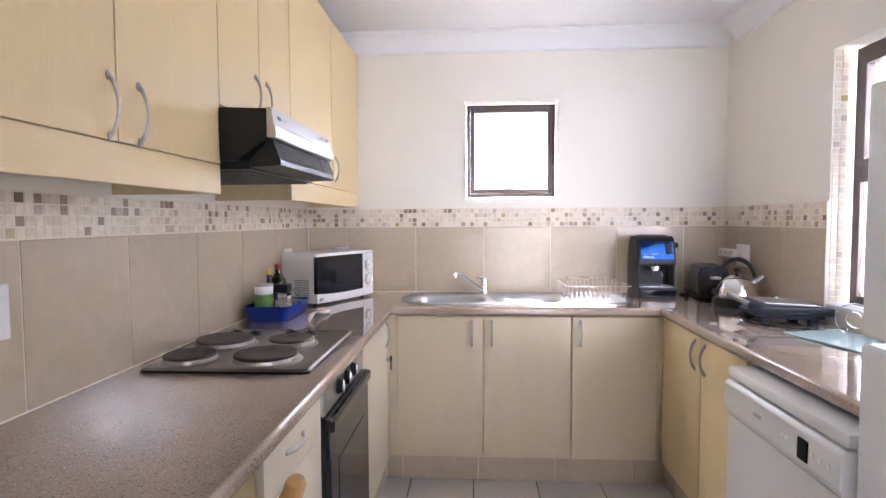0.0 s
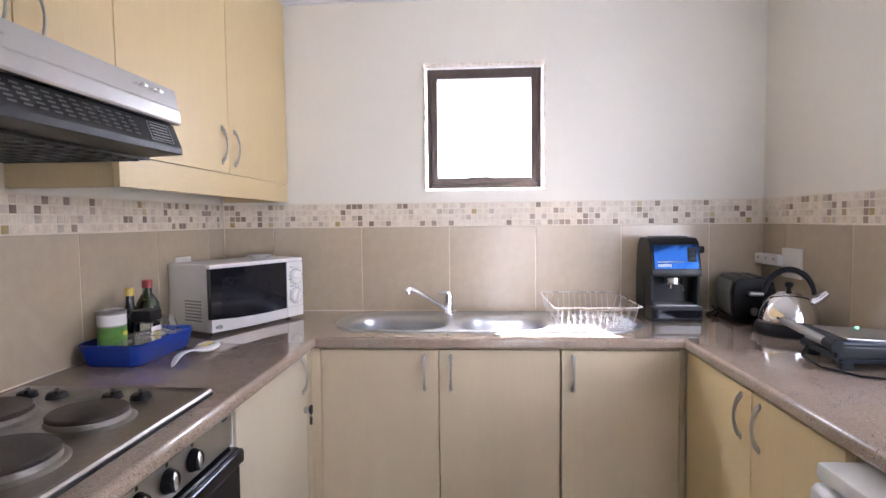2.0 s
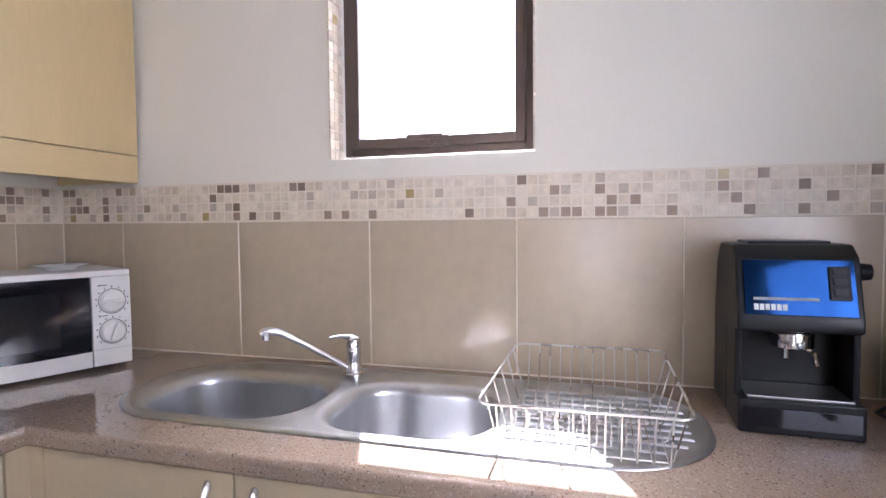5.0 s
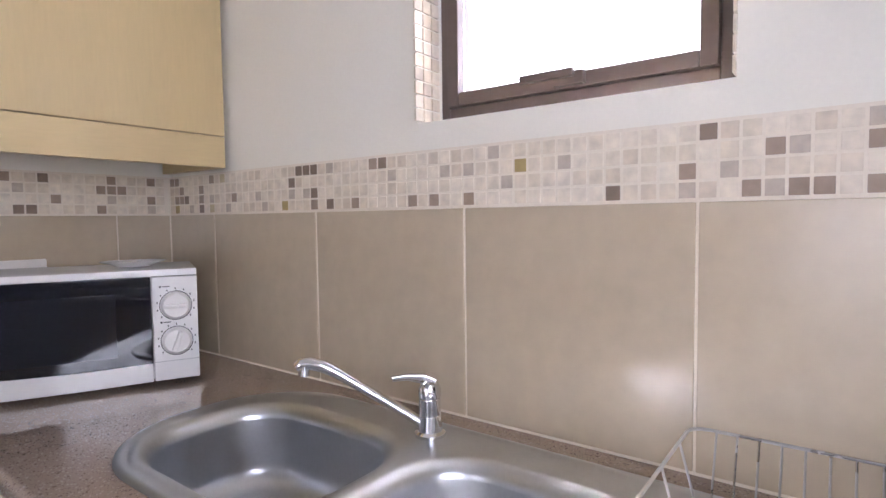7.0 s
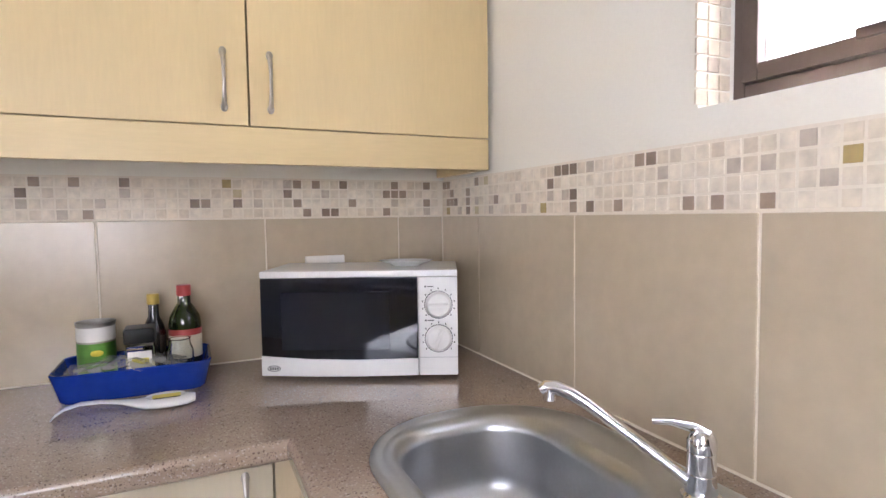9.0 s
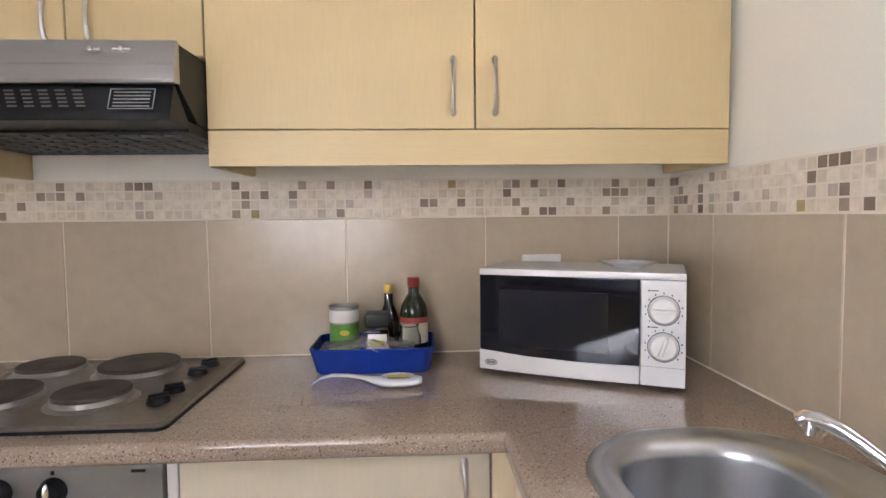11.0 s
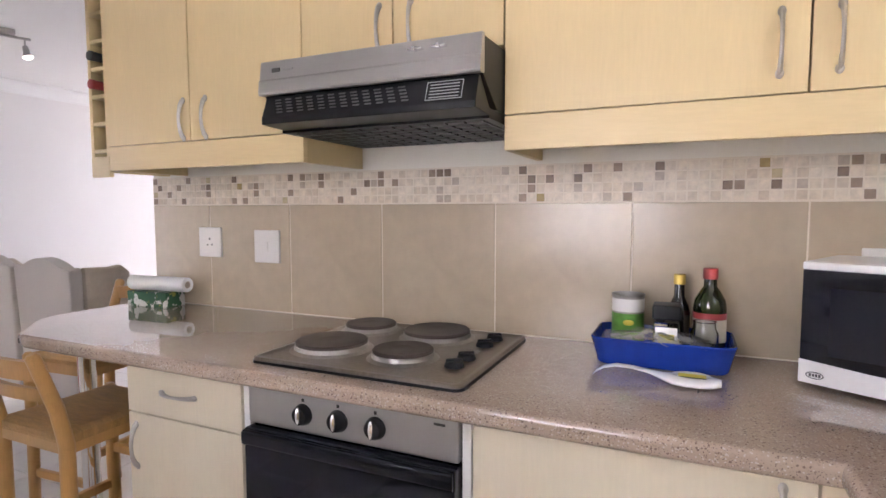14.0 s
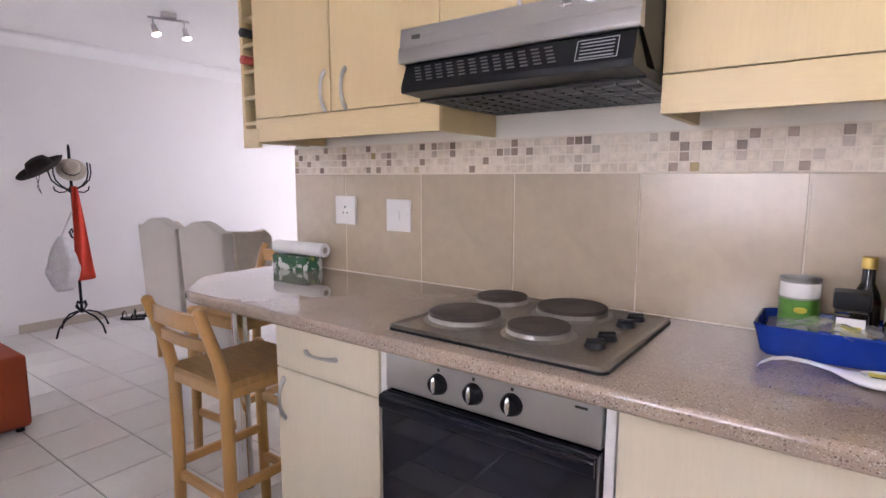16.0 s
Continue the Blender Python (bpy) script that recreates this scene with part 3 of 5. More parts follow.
# left run
LX = 0.572
base_unit("drawer_cabinet", pose(LX, 1.842, 0, 0, 0, 90), 0.404, "pale maple cabinet with a drawer over a door", [(0.0, 0.404, 0.736, 0.858, (0.192, 0.803), True), (0.0, 0.404, 0.15, 0.734, (0.032, 0.645), False)], material=M_PALE)
corner_cab = base_unit("corner_cabinet", pose(LX, 2.836, 0, 0, 0, 90), 0.604, "pale maple corner cabinet with keys hanging in its lock", [(0.0, 0.561, 0.15, 0.858, (0.514, 0.785), False)], material=M_PALE)
bm = B()
cyl(bm, (0.536, 0.002, 0.658), (0.536, -0.014, 0.658), 0.011)
lock = part("lock", bm, M_HANDLE, corner_cab, "small nickel cabinet lock")
bm = B()
cyl(bm, (0.536, -0.016, 0.662), (0.536, -0.019, 0.662), 0.009, seg=12)
bx(bm, 0.529, 0.547, -0.026, -0.017, 0.645, 0.675, 0.003)
bx(bm, 0.528, 0.544, -0.024, -0.019, 0.606, 0.634, 0.005)
tube(bm, [(0.536 + 0.011 * math.sin(a), -0.021, 0.640 + 0.011 * math.cos(a)) for a in [k * math.pi / 6 for k in range(12)]], 0.0012, 6, True)
part("keys", bm, M_INK, lock, "dark-headed keys on a ring")
# right run
base_unit("base_cabinet", pose(1.902, 3.440, 0, 0, 0, -90), 0.818, "maple laminate two-door cabinet beside the dishwasher", [(0.020, 0.450, 0.15, 0.858, (0.394, 0.775), False), (0.452, 0.818, 0.15, 0.858, (0.492, 0.775), False)], 0.50)
# corner fillers and plinths
# the fillers' beiger laminate puts the corner's shade into their colour
bm = B()
bx(bm, 0.574, 0.611, 3.443, 3.470, 0.15, 0.862, 0.002)
bx(bm, 0.550, 0.5735, 3.400, 3.470, 0.15, 0.862, 0.002)
structure("trim", bm, M_BACK, "maple laminate corner filler", "filler")
bm = B()
bx(bm, 1.8822, 1.9018, 3.4425, 3.470, 0.15, 0.862, 0.002)
bx(bm, 1.904, 1.925, 3.4205, 3.4395, 0.15, 0.862, 0.001)
structure("trim", bm, M_BACK, "maple laminate corner filler", "filler")
plinth = structure("plinth", bx(B(), 0.52, 1.96, 3.527, 3.56, -0.005, 0.148), M_GROUT, "beige tiled plinth under the cabinets", "plinth")
for k in range(5):
    a, b = max(0.545, 0.236 + 0.39 * k), min(1.95, 0.236 + 0.39 * (k + 1))
    part("tile", bx(B(), a + 0.002, b - 0.002, 3.520, 3.530, 0.0, 0.146, 0.001), M_TILE, plinth)
plinth_b = structure("plinth", bx(B(), 0.50, 0.535, 1.86, 3.52, -0.005, 0.148), M_GROUT, "beige tiled plinth under the cabinets", "plinth")
for k in range(5):
    a, b = max(1.86, 1.54 + 0.387 * k), min(3.515, 1.54 + 0.387 * (k + 1))
    part("tile", bx(B(), 0.532, 0.541, a + 0.002, b - 0.002, 0.0, 0.146, 0.001), M_TILE, plinth_b)
plinth_c = structure("plinth", bx(B(), 1.955, 1.99, 2.63, 3.52, -0.005, 0.148), M_GROUT, "beige tiled plinth under the cabinets", "plinth")
for a, b in ((2.632, 2.975), (2.979, 3.366), (3.370, 3.515)):
    part("tile", bx(B(), 1.947, 1.958, a, b, 0.0, 0.146, 0.001), M_TILE, plinth_c)

# white end panels either side of the oven
for y0, y1 in ((2.248, 2.268), (2.812, 2.832)):
    t = part("oven_side_panel", bx(B(), 0.04, 0.566, y0, y1, 0.0, 0.864, 0.002), M_WPLAST)
    tagged(t, "white melamine panel beside the oven", "panel", "oven side panels")


def oven():
    t = thing("oven", pose(0.575, 2.270, 0, 0, 0, 90), "built-in steel and black glass electric oven", "oven")
    w = 0.540
    part("body", bx(B(), 0.0, w, 0.022, 0.50, 0.0, 0.862, 0.002), M_BLACK, t)
    part("control_panel", bx(B(), 0.002, w - 0.002, 0.0, 0.021, 0.774, 0.8635, 0.004), M_STEEL, t)
    for x in (0.162, 0.256, 0.350):
        bm = B()
        lathe(bm, [(0.0, 0.0), (0.0245, 0.0), (0.0245, 0.003), (0.0225, 0.008), (0.0205, 0.015), (0.018, 0.0175), (0.0, 0.0175)], m=Matrix.Translation((x, 0.0, 0.817)) @ pose(0, 0, 0, 90), seg=28)
        k = part("knob", bm, M_BLACK, t)
        bm = B()
        bmesh.ops.create_uvsphere(bm, u_segments=14, v_segments=10, radius=1.0, matrix=pose(x - 0.002, -0.0165, 0.817) @ Matrix.Diagonal((0.0068, 0.0075, 0.0205, 1)))
        part("grip", bm, M_CHROME, k, "bright chromed grip")
        bm = B()
        bx(bm, x - 0.003, x + 0.003, -0.0015, 0.0, 0.846, 0.853)
        part("mark", bm, M_INK, k)
    door = part("door", bx(B(), 0.002, w - 0.002, -0.018, 0.021, 0.16, 0.768, 0.006), M_GLOSS, t)
    part("inner_window", bx(B(), 0.09, w - 0.09, -0.0195, -0.0180, 0.25, 0.62), M_MESH, door, "dark see-through oven window")
    bm = B()
    prism(bm, [(-0.018, 0.7665), (-0.026, 0.7645), (-0.030, 0.759), (-0.0295, 0.735), (-0.026, 0.730), (-0.018, 0.727)], "x", 0.004, w - 0.004, 0.003)
    part("handle", bm, M_GLOSS, door, "full-width black door grip")
    part("badge", bx(B(), w - 0.055, w - 0.030, -0.001, 0.001, 0.846, 0.851), M_INK, t)
    part("drawer", bx(B(), 0.002, w - 0.002, 0.0, 0.021, 0.006, 0.155, 0.004), M_BLACK, t)


oven()


def hob():
    t = thing("hob", pose(-0.016, -0.038, TOP), "worn stainless steel hob with four solid electric plates", "hob")
    bm = B()
    o = lambda i, z, r: [(x, y, z) for x, y in rrect(0.066 + i, 0.556 - i, 2.284 + i, 2.836 - i, r, 5)]
    loft(bm, [o(0.0, 0.006, 0.02), o(0.0, 0.009, 0.02), o(0.004, 0.0135, 0.018), o(0.011, 0.0145, 0.014), o(0.022, 0.009, 0.012)], True, True)
    part("top_plate", bm, M_HOB, t)
    part("seal", loft(B(), [o(-0.002, 0.0, 0.022), o(-0.002, 0.0065, 0.022)], True, True), M_BLACK, t)
    for x, y, r in ((0.165, 2.385, 0.0735), (0.390, 2.405, 0.092), (0.170, 2.605, 0.092), (0.395, 2.618, 0.0735)):
        bm = B()
        lathe(bm, [(r + 0.016, 0.009), (r + 0.010, 0.0125), (r + 0.004, 0.014), (r + 0.003, 0.024), (r - 0.003, 0.026), (r - 0.006, 0.022)], (x, y, 0), 40)
        ring = part("spill_ring", bm, M_RING, t, "bright steel ring")
        bm = B()
        lathe(bm, [(r + 0.001, 0.018), (r + 0.001, 0.0305), (r - 0.002, 0.033), (r * 0.72, 0.033), (r * 0.70, 0.0324), (r * 0.36, 0.0324), (r * 0.33, 0.0310), (0.0, 0.0310)], (x, y, 0), 40)
        part("hot_plate", bm, M_IRON, t, "black cast-iron hot plate")
    for x, y in ((0.415, 2.762), (0.345, 2.764), (0.210, 2.762), (0.135, 2.764)):
        bm = B()
        lathe(bm, [(0.0235, 0.009), (0.0225, 0.014), (0.020, 0.020), (0.016, 0.0225), (0.0, 0.0225)], (x, y, 0), 24)
        bx(bm, -0.005, 0.005, -0.0195, 0.0195, 0.018, 0.0275, 0.003, m=pose(x, y, 0, 0, 0, 35))
        part("knob", bm, M_BLACK, t)
    for y in (0.275,):
        for k in range(4):
            part("mark", bx(B(), y - 0.012 + 0.008 * k, y - 0.008 + 0.008 * k, 2.752, 2.772, 0.0092, 0.0098), M_GREYINK, t)


hob()


def sink():
    t = thing("sink", pose(0, 0, TOP), "stainless steel double bowl sink with a ribbed draining board", "sink")
    bm = B()
    outer = rrect(0.603, 1.835, 3.515, 3.946, 0.195, 14)
    bowls = [(0.638, 1.076, 3.545, 3.876, 0.135), (1.086, 1.468, 3.545, 3.876, 0.125)]
    # pressed rim
    def inset(d, z, pts=outer, c=(1.245, 3.7275)):
        out = []
        for x, y in pts:
            lx, ly = max(0.603 + 0.195, min(1.835 - 0.195, x)), max(3.515 + 0.195, min(3.946 - 0.195, y))
            v = Vector((x - lx, y - ly, 0))
            v = v.normalized() * (0.195 - d)
            out.append((lx + v.x, ly + v.y, z))
        return out
    loft(bm, [inset(0.0, 0.0005), inset(0.001, 0.004), inset(0.006, 0.0065), inset(0.013, 0.006), inset(0.018, 0.003)])
    deck = [v for v in bm.verts if abs(v.co.z - 0.003) < 1e-5]
    edges = [e for e in bm.edges if all(abs(v.co.z - 0.003) < 1e-5 for v in e.verts)]
    rings = []
    for x0, x1, y0, y1, r in bowls:
        vs = [bm.verts.new((x, y, 0.003)) for x, y in rrect(x0, x1, y0, y1, r, 12)]
        edges += [bm.edges.new((vs[k], vs[(k + 1) % len(vs)])) for k in range(len(vs))]
        rings.append(vs)
    bmesh.ops.triangle_fill(bm, use_beauty=True, edges=edges)
    part("rim", bm, M_SINK, t, smooth=50)
    for x0, x1, y0, y1, r in bowls:
        bm = B()
        lp = lambda i, z: [(x, y, z) for x, y in rrect(x0 + i, x1 - i, y0 + i, y1 - i, r - min(i, 0.07), 12)]
        wall = [lp(0.034 + 0.045 * (1 - math.cos(radians(a))), -0.105 - 0.045 * math.sin(radians(a))) for a in range(0, 91, 15)]
        lip = [lp(0.029 * math.sin(radians(q)), 0.003 - 0.029 * (1 - math.cos(radians(q)))) for q in range(0, 86, 6)]
        loft(bm, [*lip, lp(0.0312, -0.06), *wall, lp(0.100, -0.1505)], False, True)
        bowl = part("bowl", bm, M_SINK, t, smooth=60)
        bm = B()
        cx, cy = (x0 + x1) / 2, (y0 + y1) / 2 + 0.02
        lathe(bm, [(0.042, -0.1495), (0.042, -0.147), (0.034, -0.146), (0.030, -0.149), (0.0, -0.149)], (cx, cy, 0), 24)
        part("drain", bm, M_CHROME, bowl, "round waste fitting")
    for k in range(9):
        y = 3.592 + 0.034 * k
        x1 = 1.795 - (0.05 if k in (0, 8) else 0.015 if k in (1, 7) else 0)
        bm = B()
        tube(bm, [(1.475, y, 0.0025), (1.49, y, 0.0045), (x1 - 0.02, y, 0.0045), (x1, y, 0.0025)], 0.0035, 8)
        part("rib", bm, M_SINK, t)


sink()


def tap():
    t = thing("mixer_tap", pose(1.055, 3.890, TOP + 0.004), "chrome single-lever mixer tap behind the sink", "tap")
    bm = B()
    lathe(bm, [(0.0, 0.0), (0.026, 0.0), (0.026, 0.005), (0.021, 0.009), (0.0185, 0.030), (0.0185, 0.034), (0.0178, 0.035), (0.0185, 0.036), (0.0185, 0.062), (0.0175, 0.064), (0.019, 0.066), (0.019, 0.080), (0.015, 0.089), (0.008, 0.093), (0.0, 0.094)], seg=28)
    part("body", bm, M_CHROME, t)
    bm = B()
    tube(bm, [(-0.010, -0.008, 0.020), (-0.022, -0.018, 0.030), (-0.055, -0.045, 0.058), (-0.095, -0.077, 0.090), (-0.120, -0.097, 0.110), (-0.137, -0.111, 0.121), (-0.152, -0.123, 0.126), (-0.164, -0.133, 0.125), (-0.170, -0.138, 0.120)], [0.009, 0.0085, 0.0085, 0.009, 0.0095, 0.0105, 0.011, 0.011, 0.009], 14)
    spout = part("spout", bm, M_CHROME, t)
    bm = B()
    cyl(bm, (-0.160, -0.130, 0.124), (-0.161, -0.131, 0.106), 0.0105, 0.0095)
    part("aerator", bm, M_CHROME, spout)
    bm = B()
    tube(bm, [(0.004, 0.004, 0.086), (-0.008, -0.008, 0.095), (-0.026, -0.026, 0.099), (-0.044, -0.044, 0.0975)], [0.013, 0.011, 0.007, 0.006], 12, flat=0.35)
    part("lever", bm, M_CHROME, t)


tap()


def dish_rack():
    t = thing("dish_rack", pose(0, 0, TOP + 0.004), "pale metal wire dish rack on the draining board", "dish rack")
    x0, x1, y0, y1, zt = 1.455, 1.772, 3.490, 3.925, 0.092
    rim = [(x, y, zt) for x, y in rrect(x0, x1, y0, y1, 0.022, 4)]
    part("rim", tube(B(), rim, 0.0021, 8, True), M_WIRE, t)
    for k in range(12):
        x = x0 + 0.03 + (x1 - x0 - 0.06) * k / 11
        part("wire", tube(B(), [(x, y0, zt), (x, y0 + 0.030, 0.014), (x, y0 + 0.040, 0.006), (x, y1 - 0.040, 0.006), (x, y1 - 0.030, 0.014), (x, y1, zt)], 0.0013, 6), M_WIRE, t)
    for k in range(5):
        y = y0 + 0.06 + (y1 - y0 - 0.12) * k / 4
        part("cross_wire", tube(B(), [(x0, y, zt), (x0 + 0.022, y, 0.008), (x0 + 0.03, y, 0.003), (x1 - 0.03, y, 0.003), (x1 - 0.022, y, 0.008), (x1, y, zt)], 0.0016, 6), M_WIRE, t)
    for y in (y0 + 0.105, y0 + 0.215):
        for k in range(11):
            x = x0 + 0.045 + (x1 - x0 - 0.09) * k / 10
            part("plate_hoop", tube(B(), [(x, y - 0.012, 0.006), (x, y - 0.009, 0.040), (x, y, 0.047), (x, y + 0.009, 0.040), (x, y + 0.012, 0.006)], 0.0013, 6), M_WIRE, t)


dish_rack()


# ---- wall cabinets and hood ----
UX = 0.312


def wall_unit(name, m, w, label, doors, z0, z1=2.298, depth=0.30, pelmet=True):
    """A wall cabinet: local x along it, -y out of its doors; its sides run down past the doors to the pelmet."""
    t = thing(name, m, label, "kitchen cabinet", "wall cabinets")
    bm = B()
    zb = z0 - 0.080 if pelmet else z0
    for a, b in ((0, 0.016), (w - 0.016, w)):
        bx(bm, a, b, 0.019, depth, zb, z1)
    bx(bm, 0.016, w - 0.016, 0.019, depth, z0 - 0.002, z0 + 0.014)
    bx(bm, 0.016, w - 0.016, 0.019, depth, z1 - 0.016, z1)
    bx(bm, 0.016, w - 0.016, depth - 0.006, depth, z0 + 0.014, z1 - 0.016)
    part("body", bm, M_MAPLE, t)
    if pelmet:
        part("pelmet", bx(B(), 0.0, w, 0.002, 0.018, z0 - 0.080, z0 - 0.0012, 0.0015), M_MAPLE_H, t)
    for a, b, h in doors:
        door_panel(t, a, b, z0, z1, 0.0, h)
    return t


wall_unit("wall_cabinet", pose(UX, 1.430, 0, 0, 0, 90), 0.806, "maple laminate two-door wall cabinet above the bar", [(0.0, 0.380, (0.355, 1.550)), (0.382, 0.806, (0.448, 1.550))], 1.485)
wall_unit("wall_cabinet", pose(UX, 2.238, 0, 0, 0, 90), 0.572, "short maple laminate wall cabinet above the hood", [(0.0, 0.281, (0.245, 1.725)), (0.283, 0.572, (0.335, 1.725))], 1.648, pelmet=False)
wall_unit("wall_cabinet", pose(UX, 2.812, 0, 0, 0, 90), 1.180, "wide maple laminate wall cabinet in the corner", [(0.0, 0.590, (0.542, 1.585)), (0.592, 1.180, (0.636, 1.585))], 1.490)

rack = thing("wine_rack", pose(UX, 1.336, 0, 0, 0, 90), "maple laminate column of open wine bottle cubbies", "wine rack")
bm = B()
for a, b in ((0.0, 0.014), (0.078, 0.092)):
    bx(bm, a, b, 0.004, 0.30, 1.405, 2.298)
bx(bm, 0.014, 0.078, 0.294, 0.30, 1.46, 2.298)
part("body", bm, M_MAPLE, rack)
for k in range(9):
    z = 1.467 + 0.091 * k
    part("shelf", bx(B(), 0.014, 0.078, 0.006, 0.294, z, z + 0.012), M_MAPLE_H, rack)
part("pelmet", bx(B(), 0.0, 0.092, 0.002, 0.018, 1.385, 1.453, 0.002), M_MAPLE_H, rack)
for z, cap in ((1.754 + 0.031, M_INK), (1.661 + 0.031, M_RED)):
    t = thing("wine_bottle", pose(0.05, 1.382, z), "dark wine bottle lying in the rack, its capsule showing", "bottle", "wine bottles")
    bm = B()
    lathe(bm, [(0.0, 0.0), (0.030, 0.0), (0.031, 0.004), (0.031, 0.16), (0.024, 0.185), (0.015, 0.20), (0.014, 0.225)], m=pose(0, 0, 0, 0, 90, 0))
    part("glass", bm, M_DARKB, t)
    bm = B()
    lathe(bm, [(0.0148, 0.210), (0.0152, 0.268), (0.016, 0.270), (0.016, 0.282), (0.013, 0.284), (0.0, 0.284)], m=pose(0, 0, 0, 0, 90, 0))
    part("capsule", bm, cap, t, "foil capsule")


def hood():
    t = thing("cooker_hood", pose(0.008, 2.230, -0.006), "slim steel and black cooker hood under the wall cabinet", "cooker hood")
    w = 0.580
    bm = B()
    prism(bm, [(0.002, 1.500), (0.002, 1.645), (0.300, 1.645), (0.440, 1.640), (0.440, 1.560), (0.350, 1.500)], "y", 0.0, w, 0.002)
    part("body", bm, M_BLACK, t)
    bm = B()
    prism(bm, [(0.436, 1.562), (0.436, 1.643), (0.449, 1.643), (0.456, 1.598), (0.459, 1.594), (0.462, 1.566), (0.459, 1.560)], "y", -0.002, w + 0.002, 0.001)
    part("fascia", bm, M_STEEL, t)
    bm = B()
    prism(bm, [(0.437, 1.558), (0.447, 1.558), (0.468, 1.503), (0.468, 1.488), (0.380, 1.484), (0.380, 1.500)], "y", 0.012, w - 0.006, 0.002)
    visor = part("visor", bm, M_BLACK, t)
    out = Vector((0.055, 0, 0.021)).normalized()
    down = Vector((0.021, 0, -0.055)).normalized()
    for r in range(5):
        for k in range(12):
            c = Vector((0.4519, 0.052 + 0.0312 * k + 0.0035 * r, 1.547)) + down * (0.0085 * r) + out * 0.0006
            q = Matrix((down, (0, 1, 0), out)).transposed().to_4x4()
            part("slot", bx(B(), -0.0017, 0.0017, -0.0088, 0.0088, -0.0008, 0.0008, m=Matrix.Translation(c) @ q), M_DULLBAR, visor)
    q = Matrix((down, (0, 1, 0), out)).transposed().to_4x4()
    c = Matrix.Translation(Vector((0.4577, 0.500, 1.530)) + out * 0.0006) @ q
    bm = B()
    for a, b, cc, d in ((-0.022, -0.0208, -0.042, 0.042), (0.0208, 0.022, -0.042, 0.042), (-0.0208, 0.0208, -0.042, -0.0408), (-0.0208, 0.0208, 0.0408, 0.042)):
        bx(bm, a, b, cc, d, -0.0006, 0.0010, m=c)
    sticker = part("sticker", bm, M_GREYINK, t, "rating sticker with unreadable pale lines")
    for k in range(5):
        part("line", bx(B(), -0.015 + 0.0075 * k, -0.0134 + 0.0075 * k, -0.034, 0.034, -0.0006, 0.0010, m=c), M_GREYINK, sticker)
    bm = B()
    bx(bm, 0.012, 0.385, 0.006, w - 0.006, 1.478, 1.500)
    grille = part("underside", bm, M_BLACK, t)
    for k in range(8):
        x = 0.04 + 0.044 * k
        part("grille_bar", bx(B(), x, x + 0.004, 0.03, w - 0.03, 1.473, 1.4785), M_DULLBAR, grille)
    for k in range(12):
        y = 0.04 + 0.0465 * k
        part("grille_bar", bx(B(), 0.03, 0.37, y, y + 0.004, 1.4735, 1.4788), M_DULLBAR, grille)
    for y in (0.432, 0.488):
        bm = B()
        bx(bm, 0.452, 0.466, y - 0.017, y + 0.017, 1.6195, 1.6235, 0.001)
        bx(bm, 0.455, 0.470, y - 0.004, y + 0.004, 1.6165, 1.6265, 0.002)
        part("slider", bm, M_CHROME, t)
    part("badge", bx(B(), 0.4520, 0.4555, 0.036, 0.060, 1.614, 1.624, 0.001), M_DULLBAR, t, "small oval maker's badge")
    part("print", bx(B(), 0.4520, 0.4550, 0.070, 0.10, 1.617, 1.620), M_GREYINK, t)


hood()

# ---- appliances and things on the worktop ----


